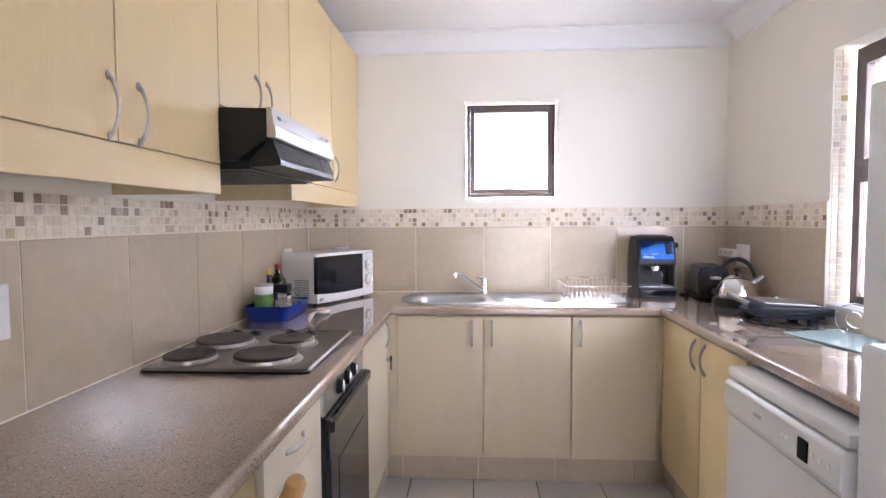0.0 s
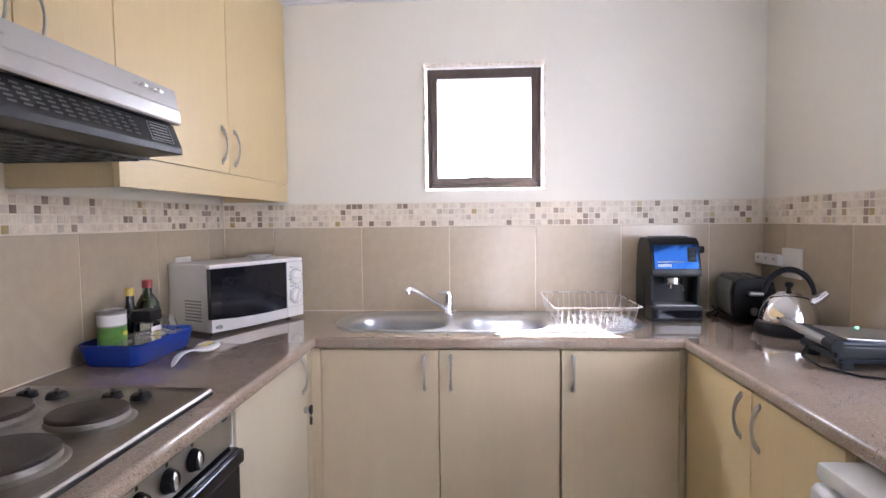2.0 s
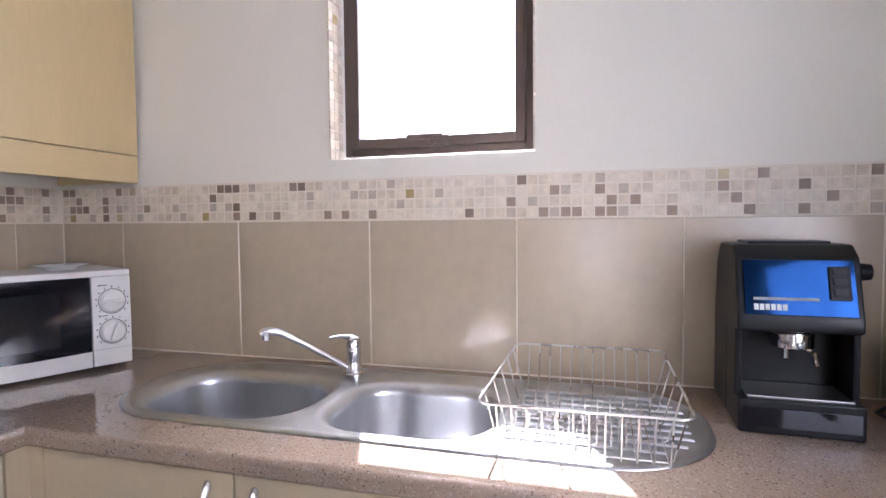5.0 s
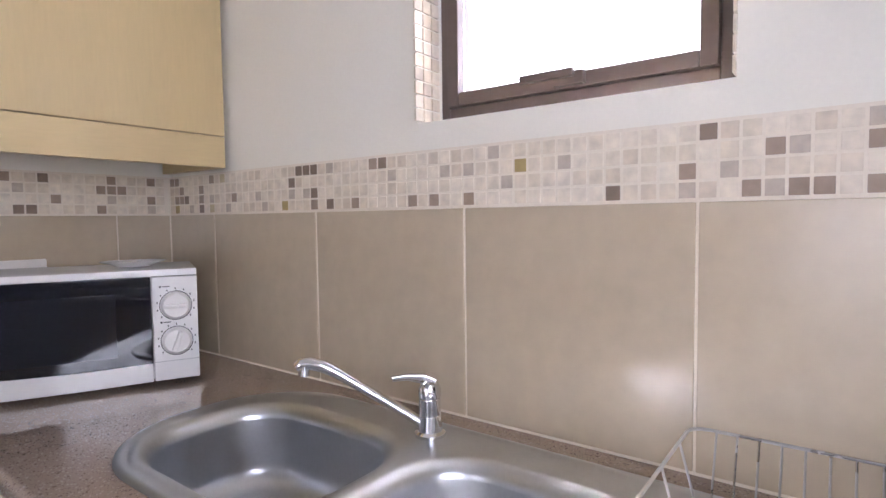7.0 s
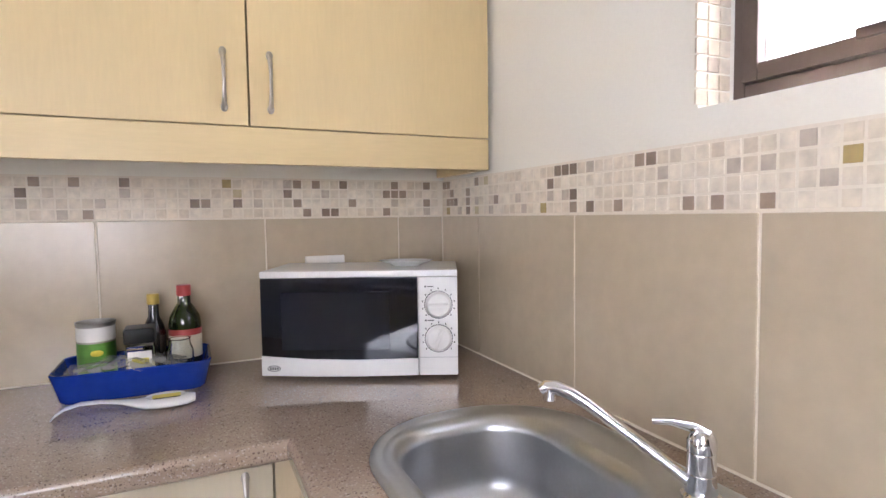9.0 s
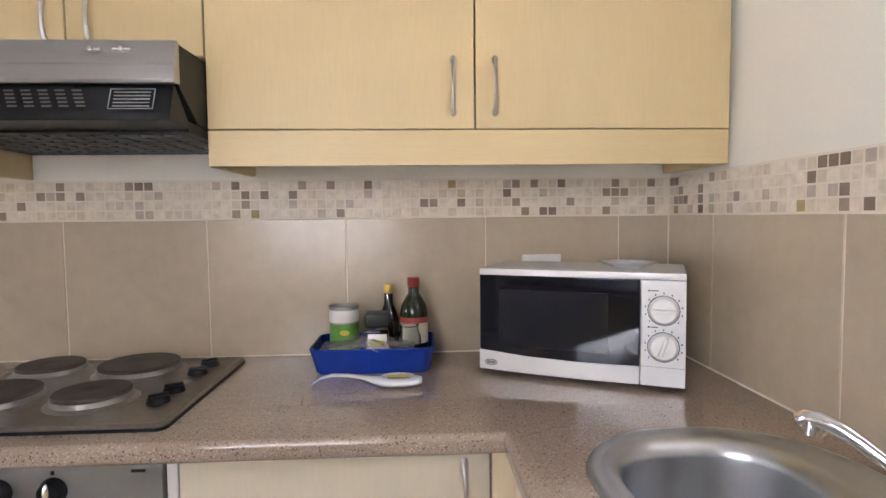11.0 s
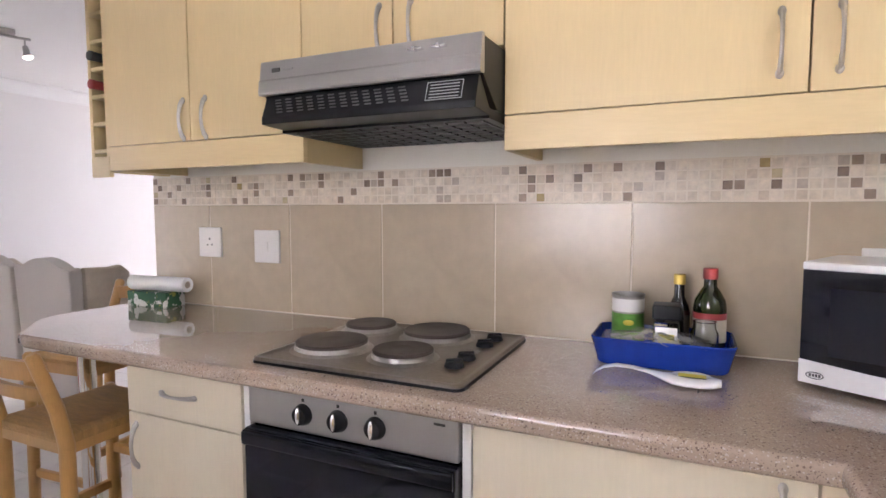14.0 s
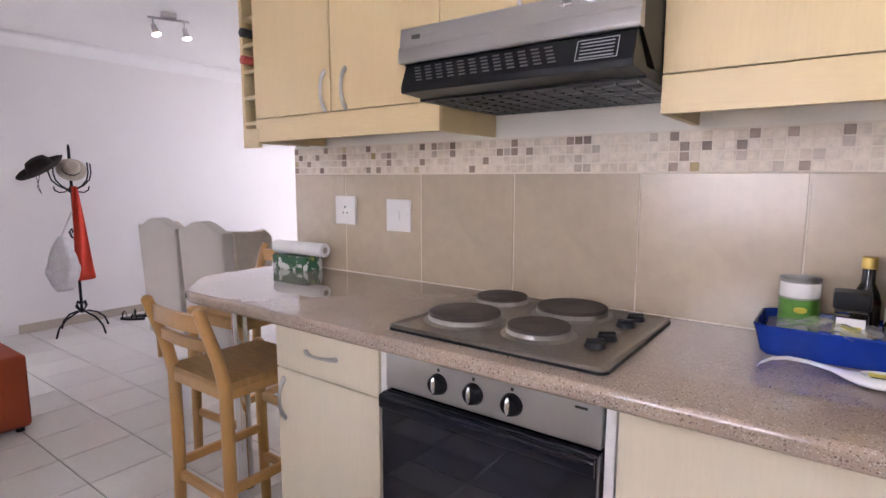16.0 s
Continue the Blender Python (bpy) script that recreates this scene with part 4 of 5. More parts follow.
def microwave():
    t = thing("microwave", pose(0.211, 3.425, TOP, 0, 0, 64.6), "white microwave oven with a black glass door, set across the corner", "microwave")
    w, d, h = 0.466, 0.232, 0.262
    part("body", bx(B(), 0, w, 0.012, d, 0.012, h, 0.004), M_WHITE, t)
    bm = B()
    prism(bm, [(0.0, 0.014), (0.0, 0.062), (0.12, 0.053), (0.24, 0.050), (0.372, 0.053), (0.372, 0.012), (0.24, 0.010), (0.12, 0.011)], "y", -0.012, 0.011, 0.002)
    part("door_rail", bm, M_WHITE, t)
    part("top_rail", bx(B(), 0, w, -0.010, 0.011, h - 0.016, h, 0.003), M_WHITE, t)
    door = part("door", bx(B(), 0.001, 0.372, -0.010, 0.011, 0.050, h - 0.016, 0.002), M_GLOSS, t, "black glass door")
    part("door_window", bx(B(), 0.050, 0.305, -0.0112, -0.0098, 0.075, h - 0.050), M_MESH, door, "dark mesh window")
    panel = part("control_panel", bx(B(), 0.374, w, -0.012, 0.011, 0.012, h - 0.0165, 0.003), M_WHITE, t)
    for z in (0.180, 0.100):
        bm = B()
        lathe(bm, [(0.0, 0.0), (0.031, 0.0), (0.031, 0.003), (0.027, 0.010), (0.025, 0.012), (0.0, 0.012)], m=Matrix.Translation((0.421, -0.012, z)) @ pose(0, 0, 0, 90), seg=32)
        k = part("dial", bm, M_WPLAST, panel)
    for z, a in ((0.180, 90), (0.100, 20)):
        bm = B()
        bx(bm, -0.0045, 0.0045, -0.021, -0.010, -0.024, 0.024, 0.003, m=pose(0.421, -0.012, z, 0, a, 0))
        part("grip", bm, M_WPLAST, panel)
        bm = B()
        tube(bm, [(0.421 + 0.0325 * math.cos(q), -0.0125, z + 0.0325 * math.sin(q)) for q in [k * math.pi / 16 for k in range(32)]], 0.0008, 5, True)
        for k in range(11):
            q = radians(-40 + 26 * k)
            bx(bm, -0.0012, 0.0012, -0.0006, 0.0006, -0.002, 0.002, m=pose(0.421 + 0.038 * math.cos(q), -0.0122, z + 0.038 * math.sin(q)))
        bx(bm, -0.006, -0.002, -0.0006, 0.0006, -0.002, 0.002, m=pose(0.395, -0.0122, z + 0.043))
        bx(bm, 0.0, 0.015, -0.0006, 0.0006, -0.001, 0.001, m=pose(0.395, -0.0122, z + 0.043))
        part("scale", bm, M_INK, panel, "fine printed dial markings")
    part("panel_seam", bx(B(), 0.375, w - 0.001, -0.0124, -0.0116, 0.0545, 0.0558), M_GREYINK, panel)
    bm = B()
    tube(bm, [(0.030 + 0.015 * math.cos(a), -0.0128, 0.032 + 0.0065 * math.sin(a)) for a in [k * math.pi / 12 for k in range(24)]], 0.0009, 5, True)
    for k in range(4):
        bx(bm, 0.020 + 0.0055 * k, 0.0238 + 0.0055 * k, -0.0130, -0.0122, 0.029, 0.035)
    part("badge", bm, M_INK, t, "small oval maker's badge")
    bm = B()
    for r in range(7):
        for k in range(8):
            bx(bm, -0.0006, 0.0006, 0.045 + 0.012 * k, 0.052 + 0.012 * k, 0.05 + 0.012 * r, 0.056 + 0.012 * r)
    part("vent", bm, M_INK, t, "rows of dark vent slots")
    for x in (0.04, w - 0.04):
        for y in (0.04, d - 0.04):
            part("foot", cyl(B(), (x, y, 0.0), (x, y, 0.013), 0.010, seg=12), M_BLACK, t)


microwave()
t = thing("saucer", pose(0.262, 3.775, TOP + 0.263, 0, 0, 64), "small white oval dish on top of the microwave", "dish")
part("dish_body", lathe(B(), [(0.0, 0.0), (0.026, 0.0), (0.030, 0.004), (0.048, 0.011), (0.052, 0.0135), (0.050, 0.014), (0.030, 0.007), (0.0, 0.005)], seg=36, sx=1.35, sy=0.85), M_CERAM, t)


def wall_plate(name, at, rz, w, h, label, holes, rockers=0):
    """A socket or switch plate; local x along the wall, -y out of it."""
    t = thing(name, pose(*at, 0, 0, rz), label, "socket" if holes else "switch", "wall plates")
    part("plate", bx(B(), -w / 2, w / 2, -0.010, 0.0, -h / 2, h / 2, 0.003), M_WPLAST, t)
    if holes:
        bm = B()
        for x, z, r in ((0, 0.012, 0.0042), (-0.011, -0.010, 0.0034), (0.011, -0.010, 0.0034)):
            cyl(bm, (x, -0.0098, z), (x, -0.0106, z), r, seg=14)
        part("pin_holes", bm, M_INK, t)
    for k in range(rockers):
        part("rocker", bx(B(), -0.010 + 0.02 * k, 0.008 + 0.02 * k, -0.013, -0.008, -0.018, 0.018, 0.002, m=pose(0, 0, 0, 4)), M_WPLAST, t)
    return t


wall_plate("wall_socket", (0.001, 1.548, 1.152), 90, 0.112, 0.112, "white square wall socket on beige tiles", True)
wall_plate("isolator_switch", (0.001, 1.824, 1.142), 90, 0.114, 0.118, "white square cooker switch on beige tiles", False, 1)
wall_plate("wall_socket", (0.001, 3.625, 1.128), 90, 0.112, 0.112, "white wall socket behind the microwave", True)
wall_plate("wall_socket", (2.431, 3.760, 1.135), -90, 0.135, 0.118, "white wall socket behind the kettle", False, 1)
t = thing("plug_adapter", pose(2.431, 3.888, 1.142, 0, 0, -90), "white multi-plug adapter strip on the wall", "adapter")
part("case", bx(B(), -0.105, 0.075, -0.036, -0.003, -0.022, 0.022, 0.004), M_WPLAST, t)
for x in (-0.07, -0.01, 0.05):
    part("outlet", cyl(B(), (x, -0.0355, 0.004), (x, -0.0368, 0.004), 0.004, seg=12), M_INK, t)


def tray_and_contents():
    t = thing("oven_dish", pose(0, 0, TOP), "glossy cobalt blue rectangular ceramic dish", "dish")
    bm = B()
    lp = lambda i, z, r: [(x, y, z) for x, y in rrect(0.040 - i, 0.205 + i, 3.015 - i, 3.295 + i, r, 6)]
    loft(bm, [lp(0.0, 0.001, 0.03), lp(0.004, 0.006, 0.03), lp(0.014, 0.050, 0.032), lp(0.018, 0.064, 0.034), lp(0.016, 0.067, 0.034), lp(0.012, 0.066, 0.032), lp(0.008, 0.050, 0.030), lp(-0.002, 0.012, 0.028)], True, True)
    part("dish_body", bm, M_BLUE, t)
    zf = TOP + 0.014
    c = thing("food_tin", pose(0.090, 3.072, zf), "open food tin with a white band above a green label", "tin")
    part("can", lathe(B(), [(0.0, 0.0), (0.0395, 0.0), (0.0395, 0.003), (0.0385, 0.006), (0.0385, 0.134), (0.0405, 0.138), (0.0405, 0.142), (0.0385, 0.142), (0.0375, 0.136), (0.0375, 0.112), (0.0, 0.112)], seg=36), M_RING, c)
    lab = part("label", lathe(B(), [(0.0388, 0.008), (0.0391, 0.009), (0.0391, 0.095), (0.0388, 0.096)], seg=36), M_LGREEN, c, "green printed label")
    part("band", lathe(B(), [(0.0388, 0.100), (0.0391, 0.101), (0.0391, 0.131), (0.0388, 0.132)], seg=36), M_WPLAST, c, "white printed band")
    bm = B()
    bmesh.ops.create_uvsphere(bm, u_segments=18, v_segments=10, radius=1.0, matrix=pose(0, 0, 0, 0, 0, 8) @ pose(0.0365, 0.0, 0.074) @ Matrix.Diagonal((0.0045, 0.013, 0.0085, 1)))
    part("label_oval", bm, M_YELLOW, lab, "yellow oval on the label")
    j = thing("spice_jar", pose(0.140, 3.165, zf), "square spice jar with a black lid", "jar")
    part("jar_body", bx(B(), -0.029, 0.029, -0.029, 0.029, 0.0, 0.092, 0.008), M_JAR, j)
    part("filling", bx(B(), -0.026, 0.026, -0.026, 0.026, 0.003, 0.060, 0.007), M_CREAMP, j, "pale seasoning")
    part("label", bx(B(), 0.0285, 0.0300, -0.024, 0.024, 0.030, 0.078), M_PAPER, j, "white label")
    part("label_patch", bx(B(), 0.0298, 0.0306, -0.016, 0.018, 0.034, 0.062), M_YELLOW, j, "yellow-green patch")
    part("lid", bx(B(), -0.032, 0.032, -0.032, 0.032, 0.094, 0.130, 0.006), M_BLACK, j, "black plastic lid")
    b = thing("sauce_bottle", pose(0.070, 3.190, zf), "slim dark glass bottle with a gold cap", "bottle")
    part("glass", lathe(B(), [(0.0, 0.0), (0.025, 0.0), (0.026, 0.004), (0.026, 0.100), (0.022, 0.118), (0.0125, 0.140), (0.0115, 0.172)]), M_DARKB, b)
    part("cap", lathe(B(), [(0.0135, 0.170), (0.0140, 0.172), (0.0140, 0.193), (0.0125, 0.195), (0.0, 0.195)]), M_GOLD, b)
    b = thing("oil_bottle", pose(0.086, 3.258, zf), "green glass olive oil bottle with a red cap", "bottle")
    part("glass", lathe(B(), [(0.0, 0.0), (0.036, 0.0), (0.037, 0.004), (0.037, 0.118), (0.034, 0.138), (0.022, 0.160), (0.0150, 0.170), (0.0140, 0.196)]), M_OLIVE, b)
    part("label", lathe(B(), [(0.0373, 0.040), (0.0373, 0.108)]), M_CREAMP, b, "cream paper label")
    part("label_band", lathe(B(), [(0.0377, 0.094), (0.0377, 0.109)]), M_RED, b, "red label band")
    part("cap", lathe(B(), [(0.0158, 0.188), (0.0165, 0.190), (0.0165, 0.212), (0.0150, 0.214), (0.0, 0.214)]), M_RED, b)
    g = thing("glass_jar", pose(0.158, 3.246, zf), "clear empty glass jar", "jar")
    part("jar_body", lathe(B(), [(0.0, 0.0), (0.028, 0.0), (0.030, 0.004), (0.030, 0.070), (0.024, 0.084), (0.0235, 0.096), (0.0255, 0.098), (0.0215, 0.098), (0.0215, 0.084), (0.027, 0.069), (0.027, 0.005), (0.0, 0.005)]), M_JAR, g)
    f = thing("plastic_wrap", pose(0.158, 3.14, TOP + 0.052), "crumpled clear plastic packet lying over the dish", "plastic packet")
    bm = B()
    n = 22
    grid = []
    for i in range(n):
        row = []
        for k in range(n):
            u, v = i / (n - 1) - 0.5, k / (n - 1) - 0.5
            z = 0.020 * (1 - (2 * v) ** 2) * (1 - (1.4 * u) ** 2) + 0.012 * noise.noise(Vector((u * 7, v * 9, 2.0))) + 0.006 * noise.noise(Vector((u * 20, v * 20, 5.0)))
            row.append(bm.verts.new((0.125 * u + 0.006 * noise.noise(Vector((v * 6, 1, 0))), 0.24 * v + 0.01 * noise.noise(Vector((u * 6, 4, 0))), max(z, 0.002) + 0.006)))
        grid.append(row)
    for i in range(n - 1):
        for k in range(n - 1):
            bm.faces.new((grid[i][k], grid[i + 1][k], grid[i + 1][k + 1], grid[i][k + 1]))
    part("film", bm, M_FILM, f, smooth=80)


tray_and_contents()


def spoon_rest():
    t = thing("spoon_rest", pose(0.303, 3.150, TOP, 0, 0, 0), "white ceramic spoon rest with a yellow sticker", "spoon rest")
    bm = B()
    loops = []
    for s, half, z, th in ((-0.130, 0.005, 0.000, 0.005), (-0.122, 0.009, 0.008, 0.006), (-0.105, 0.0115, 0.019, 0.006), (-0.08, 0.012, 0.025, 0.006), (-0.045, 0.011, 0.024, 0.006), (-0.01, 0.0115, 0.017, 0.008),
                           (0.015, 0.021, 0.007, 0.015), (0.032, 0.030, 0.002, 0.020), (0.055, 0.035, 0.000, 0.022), (0.085, 0.035, 0.000, 0.022), (0.110, 0.029, 0.001, 0.021), (0.126, 0.015, 0.004, 0.016)):
        loops.append([(half * math.cos(2 * math.pi * k / 16), s, z + th * (0.5 + 0.5 * math.sin(2 * math.pi * k / 16))) for k in range(16)])
    loft(bm, loops, True, True)
    part("rest_body", bm, M_CERAM, t, smooth=70)
    part("hollow", lathe(B(), [(0.0, 0.0), (0.018, 0.001), (0.026, 0.004)], (0.0, 0.07, 0.0195), 28, 1.0, 1.45), M_CERAM, t)
    bm = B()
    bx(bm, -0.010, 0.012, 0.045, 0.098, 0.0222, 0.0230)
    s = part("sticker", bm, M_YELLOW, t, "yellow sticker with dark lines")
    part("sticker_bar", bx(B(), 0.0125, 0.0155, 0.048, 0.098, 0.0216, 0.0226), M_INK, s)


spoon_rest()


def box_and_roll():
    t = thing("foil_box", pose(0.075, 1.325, TOP, 0, 0, 4), "green printed card box of food wrap", "box")
    part("carton", bx(B(), -0.045, 0.045, -0.098, 0.098, 0.0, 0.058, 0.002), M_DGREEN, t)
    part("end_flap", bx(B(), -0.043, 0.043, 0.0976, 0.0986, 0.004, 0.054), M_DGREEN, t)
    part("lid_edge", bx(B(), 0.0446, 0.0456, -0.097, 0.097, 0.042, 0.0565), M_DGREEN, t)
    r = thing("paper_roll", pose(0.075, 1.347, TOP + 0.058, 0, 0, 4), "white paper roll lying on the box", "paper roll")
    bm = B()
    lathe(bm, [(0.014, -0.14), (0.027, -0.14), (0.028, -0.138), (0.028, 0.138), (0.027, 0.14), (0.014, 0.14), (0.014, -0.14)], m=pose(0, 0, 0.028, -90), seg=28)
    part("paper", bm, M_PAPER, r)
    part("core", lathe(B(), [(0.0138, -0.139), (0.0138, 0.139), (0.012, 0.139), (0.012, -0.139)], m=pose(0, 0, 0.028, -90), seg=20), M_TAN, r, "brown card core")


box_and_roll()


def coffee_machine():
    t = thing("espresso_machine", pose(1.980, 3.865, TOP, 0, 0, -2), "black espresso machine with a glossy blue front", "coffee machine")
    w = 0.098
    bm = B()
    prism(bm, [(-0.02, 0.0), (0.125, 0.0), (0.128, 0.19), (0.105, 0.300), (0.070, 0.333), (-0.055, 0.333), (-0.085, 0.312), (-0.119, 0.205), (-0.120, 0.180), (-0.02, 0.172)], "x", -w, w, 0.006)
    part("body", bm, M_BLACK, t)
    part("base", bx(B(), -w, w, -0.135, -0.02, 0.0, 0.062, 0.006), M_BLACK, t)
    for x in (-w, w - 0.012):
        part("side_wing", bx(B(), x, x + 0.012, -0.10, -0.02, 0.055, 0.18, 0.003), M_BLACK, t)
    q = Matrix.Translation((0, -0.1035, 0.2575)) @ pose(0, 0, 0, -17.6)
    face = part("front_panel", bx(B(), -0.086, 0.086, -0.0040, 0.004, -0.050, 0.050, 0.001, m=q), M_BLUEPANEL, t, "glossy blue reflective panel")
    part("switch_block", bx(B(), 0.045, 0.078, -0.008, 0.002, -0.022, 0.038, 0.002, m=q), M_BLACK, face)
    for z in (-0.008, 0.010, 0.028):
        part("switch", bx(B(), 0.051, 0.072, -0.0105, -0.005, z - 0.006, z + 0.006, 0.001, m=q), M_INK, face)
    part("lettering", bx(B(), -0.072, 0.030, -0.0052, -0.0030, -0.024, -0.019, m=q), M_GREYINK, face, "line of small pale lettering")
    bm = B()
    for k in range(6):
        bx(bm, -0.072 + 0.009 * k, -0.065 + 0.009 * k, -0.0054, -0.0030, -0.042, -0.031, m=q)
    part("maker_mark", bm, M_PAPER, face, "pale maker's mark")
    bm = B()
    lathe(bm, [(0.0, 0.0), (0.036, 0.0), (0.036, 0.022), (0.032, 0.030), (0.0, 0.030)], (0.0, -0.070, 0.148), 28)
    head = part("brew_head", bm, M_CHROME, t)
    bm = B()
    tube(bm, [(0.015, -0.075, 0.150), (0.030, -0.092, 0.140), (0.034, -0.095, 0.118)], 0.004, 8)
    tube(bm, [(-0.012, -0.085, 0.150), (-0.014, -0.090, 0.128)], 0.005, 8)
    part("spouts", bm, M_CHROME, head)
    part("drip_grid", bx(B(), -0.082, 0.082, -0.125, -0.025, 0.062, 0.066, 0.001), M_STEEL, t)
    part("drip_front", bx(B(), -0.090, 0.090, -0.1385, -0.134, 0.014, 0.048, 0.001), M_GLOSS, t, "glossy black drip tray front")
    bm = B()
    bx(bm, -0.068, 0.068, -0.040, 0.060, 0.333, 0.338, 0.002)
    part("top_tray", bm, M_BLACK, t)
    part("steam_knob", cyl(B(), (w, -0.075, 0.285), (w + 0.018, -0.075, 0.285), 0.016, 0.014), M_BLACK, t)


coffee_machine()


def toaster():
    t = thing("toaster", pose(2.272, 3.812, TOP, 0, 0, -10), "black and grey two-slice toaster", "toaster")
    bm = B()
    prism(bm, [(-0.074, 0.012), (0.074, 0.012), (0.078, 0.12), (0.066, 0.168), (0.050, 0.178), (-0.050, 0.178), (-0.066, 0.168), (-0.078, 0.12)], "y", -0.125, 0.125, 0.008)
    part("body", bm, M_BLACK, t)
    bm = B()
    prism(bm, [(-0.0785, 0.03), (-0.0825, 0.115), (-0.0715, 0.163), (-0.069, 0.16), (-0.076, 0.115), (-0.074, 0.03)], "y", -0.095, 0.115, 0.001)
    part("side_panel", bm, M_SIDE, t, "grey metal side panel")
    for x in (-0.024, 0.024):
        part("slot", bx(B(), x - 0.013, x + 0.013, -0.09, 0.09, 0.1775, 0.1800), M_INK, t)
    part("lever", bx(B(), -0.026, 0.026, -0.152, -0.124, 0.110, 0.126, 0.005), M_HANDLE, t, "silver lever")
    part("dial", cyl(B(), (0.0, -0.124, 0.048), (0.0, -0.138, 0.048), 0.017, 0.015), M_HANDLE, t, "silver browning dial")
    bm = B()
    tube(bm, [(-0.06, 0.12, 0.02), (-0.10, 0.11, 0.006), (-0.13, 0.06, 0.005), (-0.115, 0.0, 0.006), (-0.09, 0.03, 0.020), (-0.105, 0.08, 0.035), (-0.085, 0.11, 0.02)], 0.0032, 7)
    part("cable", bm, M_BLACK, t)


toaster()


def kettle():
    t = thing("kettle", pose(2.283, 3.518, TOP), "polished steel whistling-style kettle with a black loop handle", "kettle")
    part("power_base", lathe(B(), [(0.0, 0.0), (0.106, 0.0), (0.109, 0.006), (0.108, 0.024), (0.101, 0.038), (0.096, 0.042), (0.0, 0.042)], seg=36), M_BLACK, t)
    part("body", lathe(B(), [(0.0, 0.043), (0.096, 0.044), (0.098, 0.048), (0.098, 0.054), (0.094, 0.078), (0.081, 0.108), (0.062, 0.130), (0.044, 0.140), (0.040, 0.141)], seg=40), M_CHROME, t)
    lid = part("lid", lathe(B(), [(0.043, 0.140), (0.038, 0.146), (0.018, 0.152), (0.0, 0.153)], seg=32), M_CHROME, t)
    part("knob", lathe(B(), [(0.0, 0.150), (0.007, 0.152), (0.006, 0.162), (0.012, 0.168), (0.014, 0.176), (0.009, 0.183), (0.0, 0.184)], seg=20), M_BLACK, lid)
    bm = B()
    tube(bm, [(0.060, -0.030, 0.110), (0.082, -0.040, 0.128), (0.102, -0.049, 0.150)], [0.017, 0.014, 0.012], 14)
    part("spout", bm, M_CHROME, t)
    bm = B()
    arc = [(0.070 * math.cos(a), -0.031 * math.cos(a), 0.128 + 0.100 * math.sin(a)) for a in [radians(8 + 164 * k / 16) for k in range(17)]]
    tube(bm, arc, [0.0078 + 0.0032 * math.sin(math.pi * k / 16) for k in range(17)], 12)
    part("handle", bm, M_BLACK, t)


kettle()


def contact_grill():
    t = thing("contact_grill", pose(2.268, 3.110, TOP, 0, 0, -6) @ Matrix.Diagonal((0.95, 0.95, 0.92, 1)), "folded contact grill with a brushed metal handle and loose cable", "grill")
    for x, y in ((-0.095, -0.08), (0.095, -0.08), (-0.095, 0.10), (0.095, 0.10)):
        part("foot", bx(B(), x - 0.018, x + 0.018, y - 0.018, y + 0.018, 0.0, 0.028, 0.006), M_BLACK, t)
    part("lower_plate", bx(B(), -0.125, 0.130, -0.115, 0.125, 0.026, 0.050, 0.008), M_BLUEGREY, t)
    part("lower_rim", bx(B(), -0.110, 0.118, -0.122, 0.128, 0.044, 0.058, 0.005), M_STEEL, t)
    bm = B()
    bx(bm, -0.130, 0.140, -0.120, 0.125, 0.062, 0.086, 0.010, m=pose(0, 0, 0, 0, 3, 0))
    up = part("upper_plate", bm, M_BLUEGREY, t)
    part("upper_top", bx(B(), -0.105, 0.115, -0.095, 0.100, 0.086, 0.092, 0.004, m=pose(0, 0, 0, 0, 3, 0)), M_STEEL, up, "pale metal top")
    part("lamp", cyl(B(), (0.02, 0.085, 0.088), (0.02, 0.085, 0.097), 0.006, seg=12), glow("green_pilot", (0.05, 0.8, 0.4), 0.12), up, "small green pilot lamp")
    part("hinge", bx(B(), -0.150, 0.150, -0.145, -0.118, 0.045, 0.085, 0.008), M_BLACK, t)
    bm = B()
    cyl(bm, (-0.150, 0.175, 0.096), (-0.150, -0.10, 0.084), 0.013)
    h = part("handle", bm, M_STEEL, t, "brushed metal handle bar")
    part("handle_end", cyl(B(), (-0.150, -0.095, 0.084), (-0.150, -0.150, 0.081), 0.016), M_BLACK, h)
    for y in (-0.08, 0.10):
        part("handle_arm", bx(B(), -0.150, -0.120, y - 0.012, y + 0.012, 0.072, 0.092, 0.004), M_BLACK, h)
    bm = B()
    tube(bm, [(0.10, -0.13, 0.04), (0.06, -0.185, 0.010), (-0.03, -0.195, 0.006), (-0.10, -0.17, 0.006), (-0.16, -0.09, 0.008), (-0.17, 0.0, 0.020), (-0.13, 0.06, 0.036)], 0.0042, 8)
    part("cable", bm, M_BLACK, t)


contact_grill()
t = thing("glass_board", pose(2.290, 2.715, TOP, 0, 0, 12), "pale cyan glass cutting board on the worktop", "cutting board")
part("board", bx(B(), -0.115, 0.115, -0.165, 0.165, 0.001, 0.007, 0.002), M_CYAN, t)
t = thing("napkin_holder", pose(2.365, 2.800, TOP + 0.0075, 0, 0, -25), "small coiled chrome wire napkin holder", "napkin holder")
bm = B()
tube(bm, [((0.012 + 0.0052 * a) * math.cos(a), 0.0, 0.060 + (0.012 + 0.0052 * a) * math.sin(a)) for a in [k * math.pi / 8 for k in range(34)]], 0.0022, 7)
part("coil", bm, M_CHROME, t)
for x in (-0.03, 0.03):
    part("leg", tube(B(), [(x, -0.028, 0.0022), (x, 0.028, 0.0022), (x * 0.9, 0.004, 0.010), (x * 0.8, 0.0, 0.020)], 0.0022, 6), M_CHROME, t)


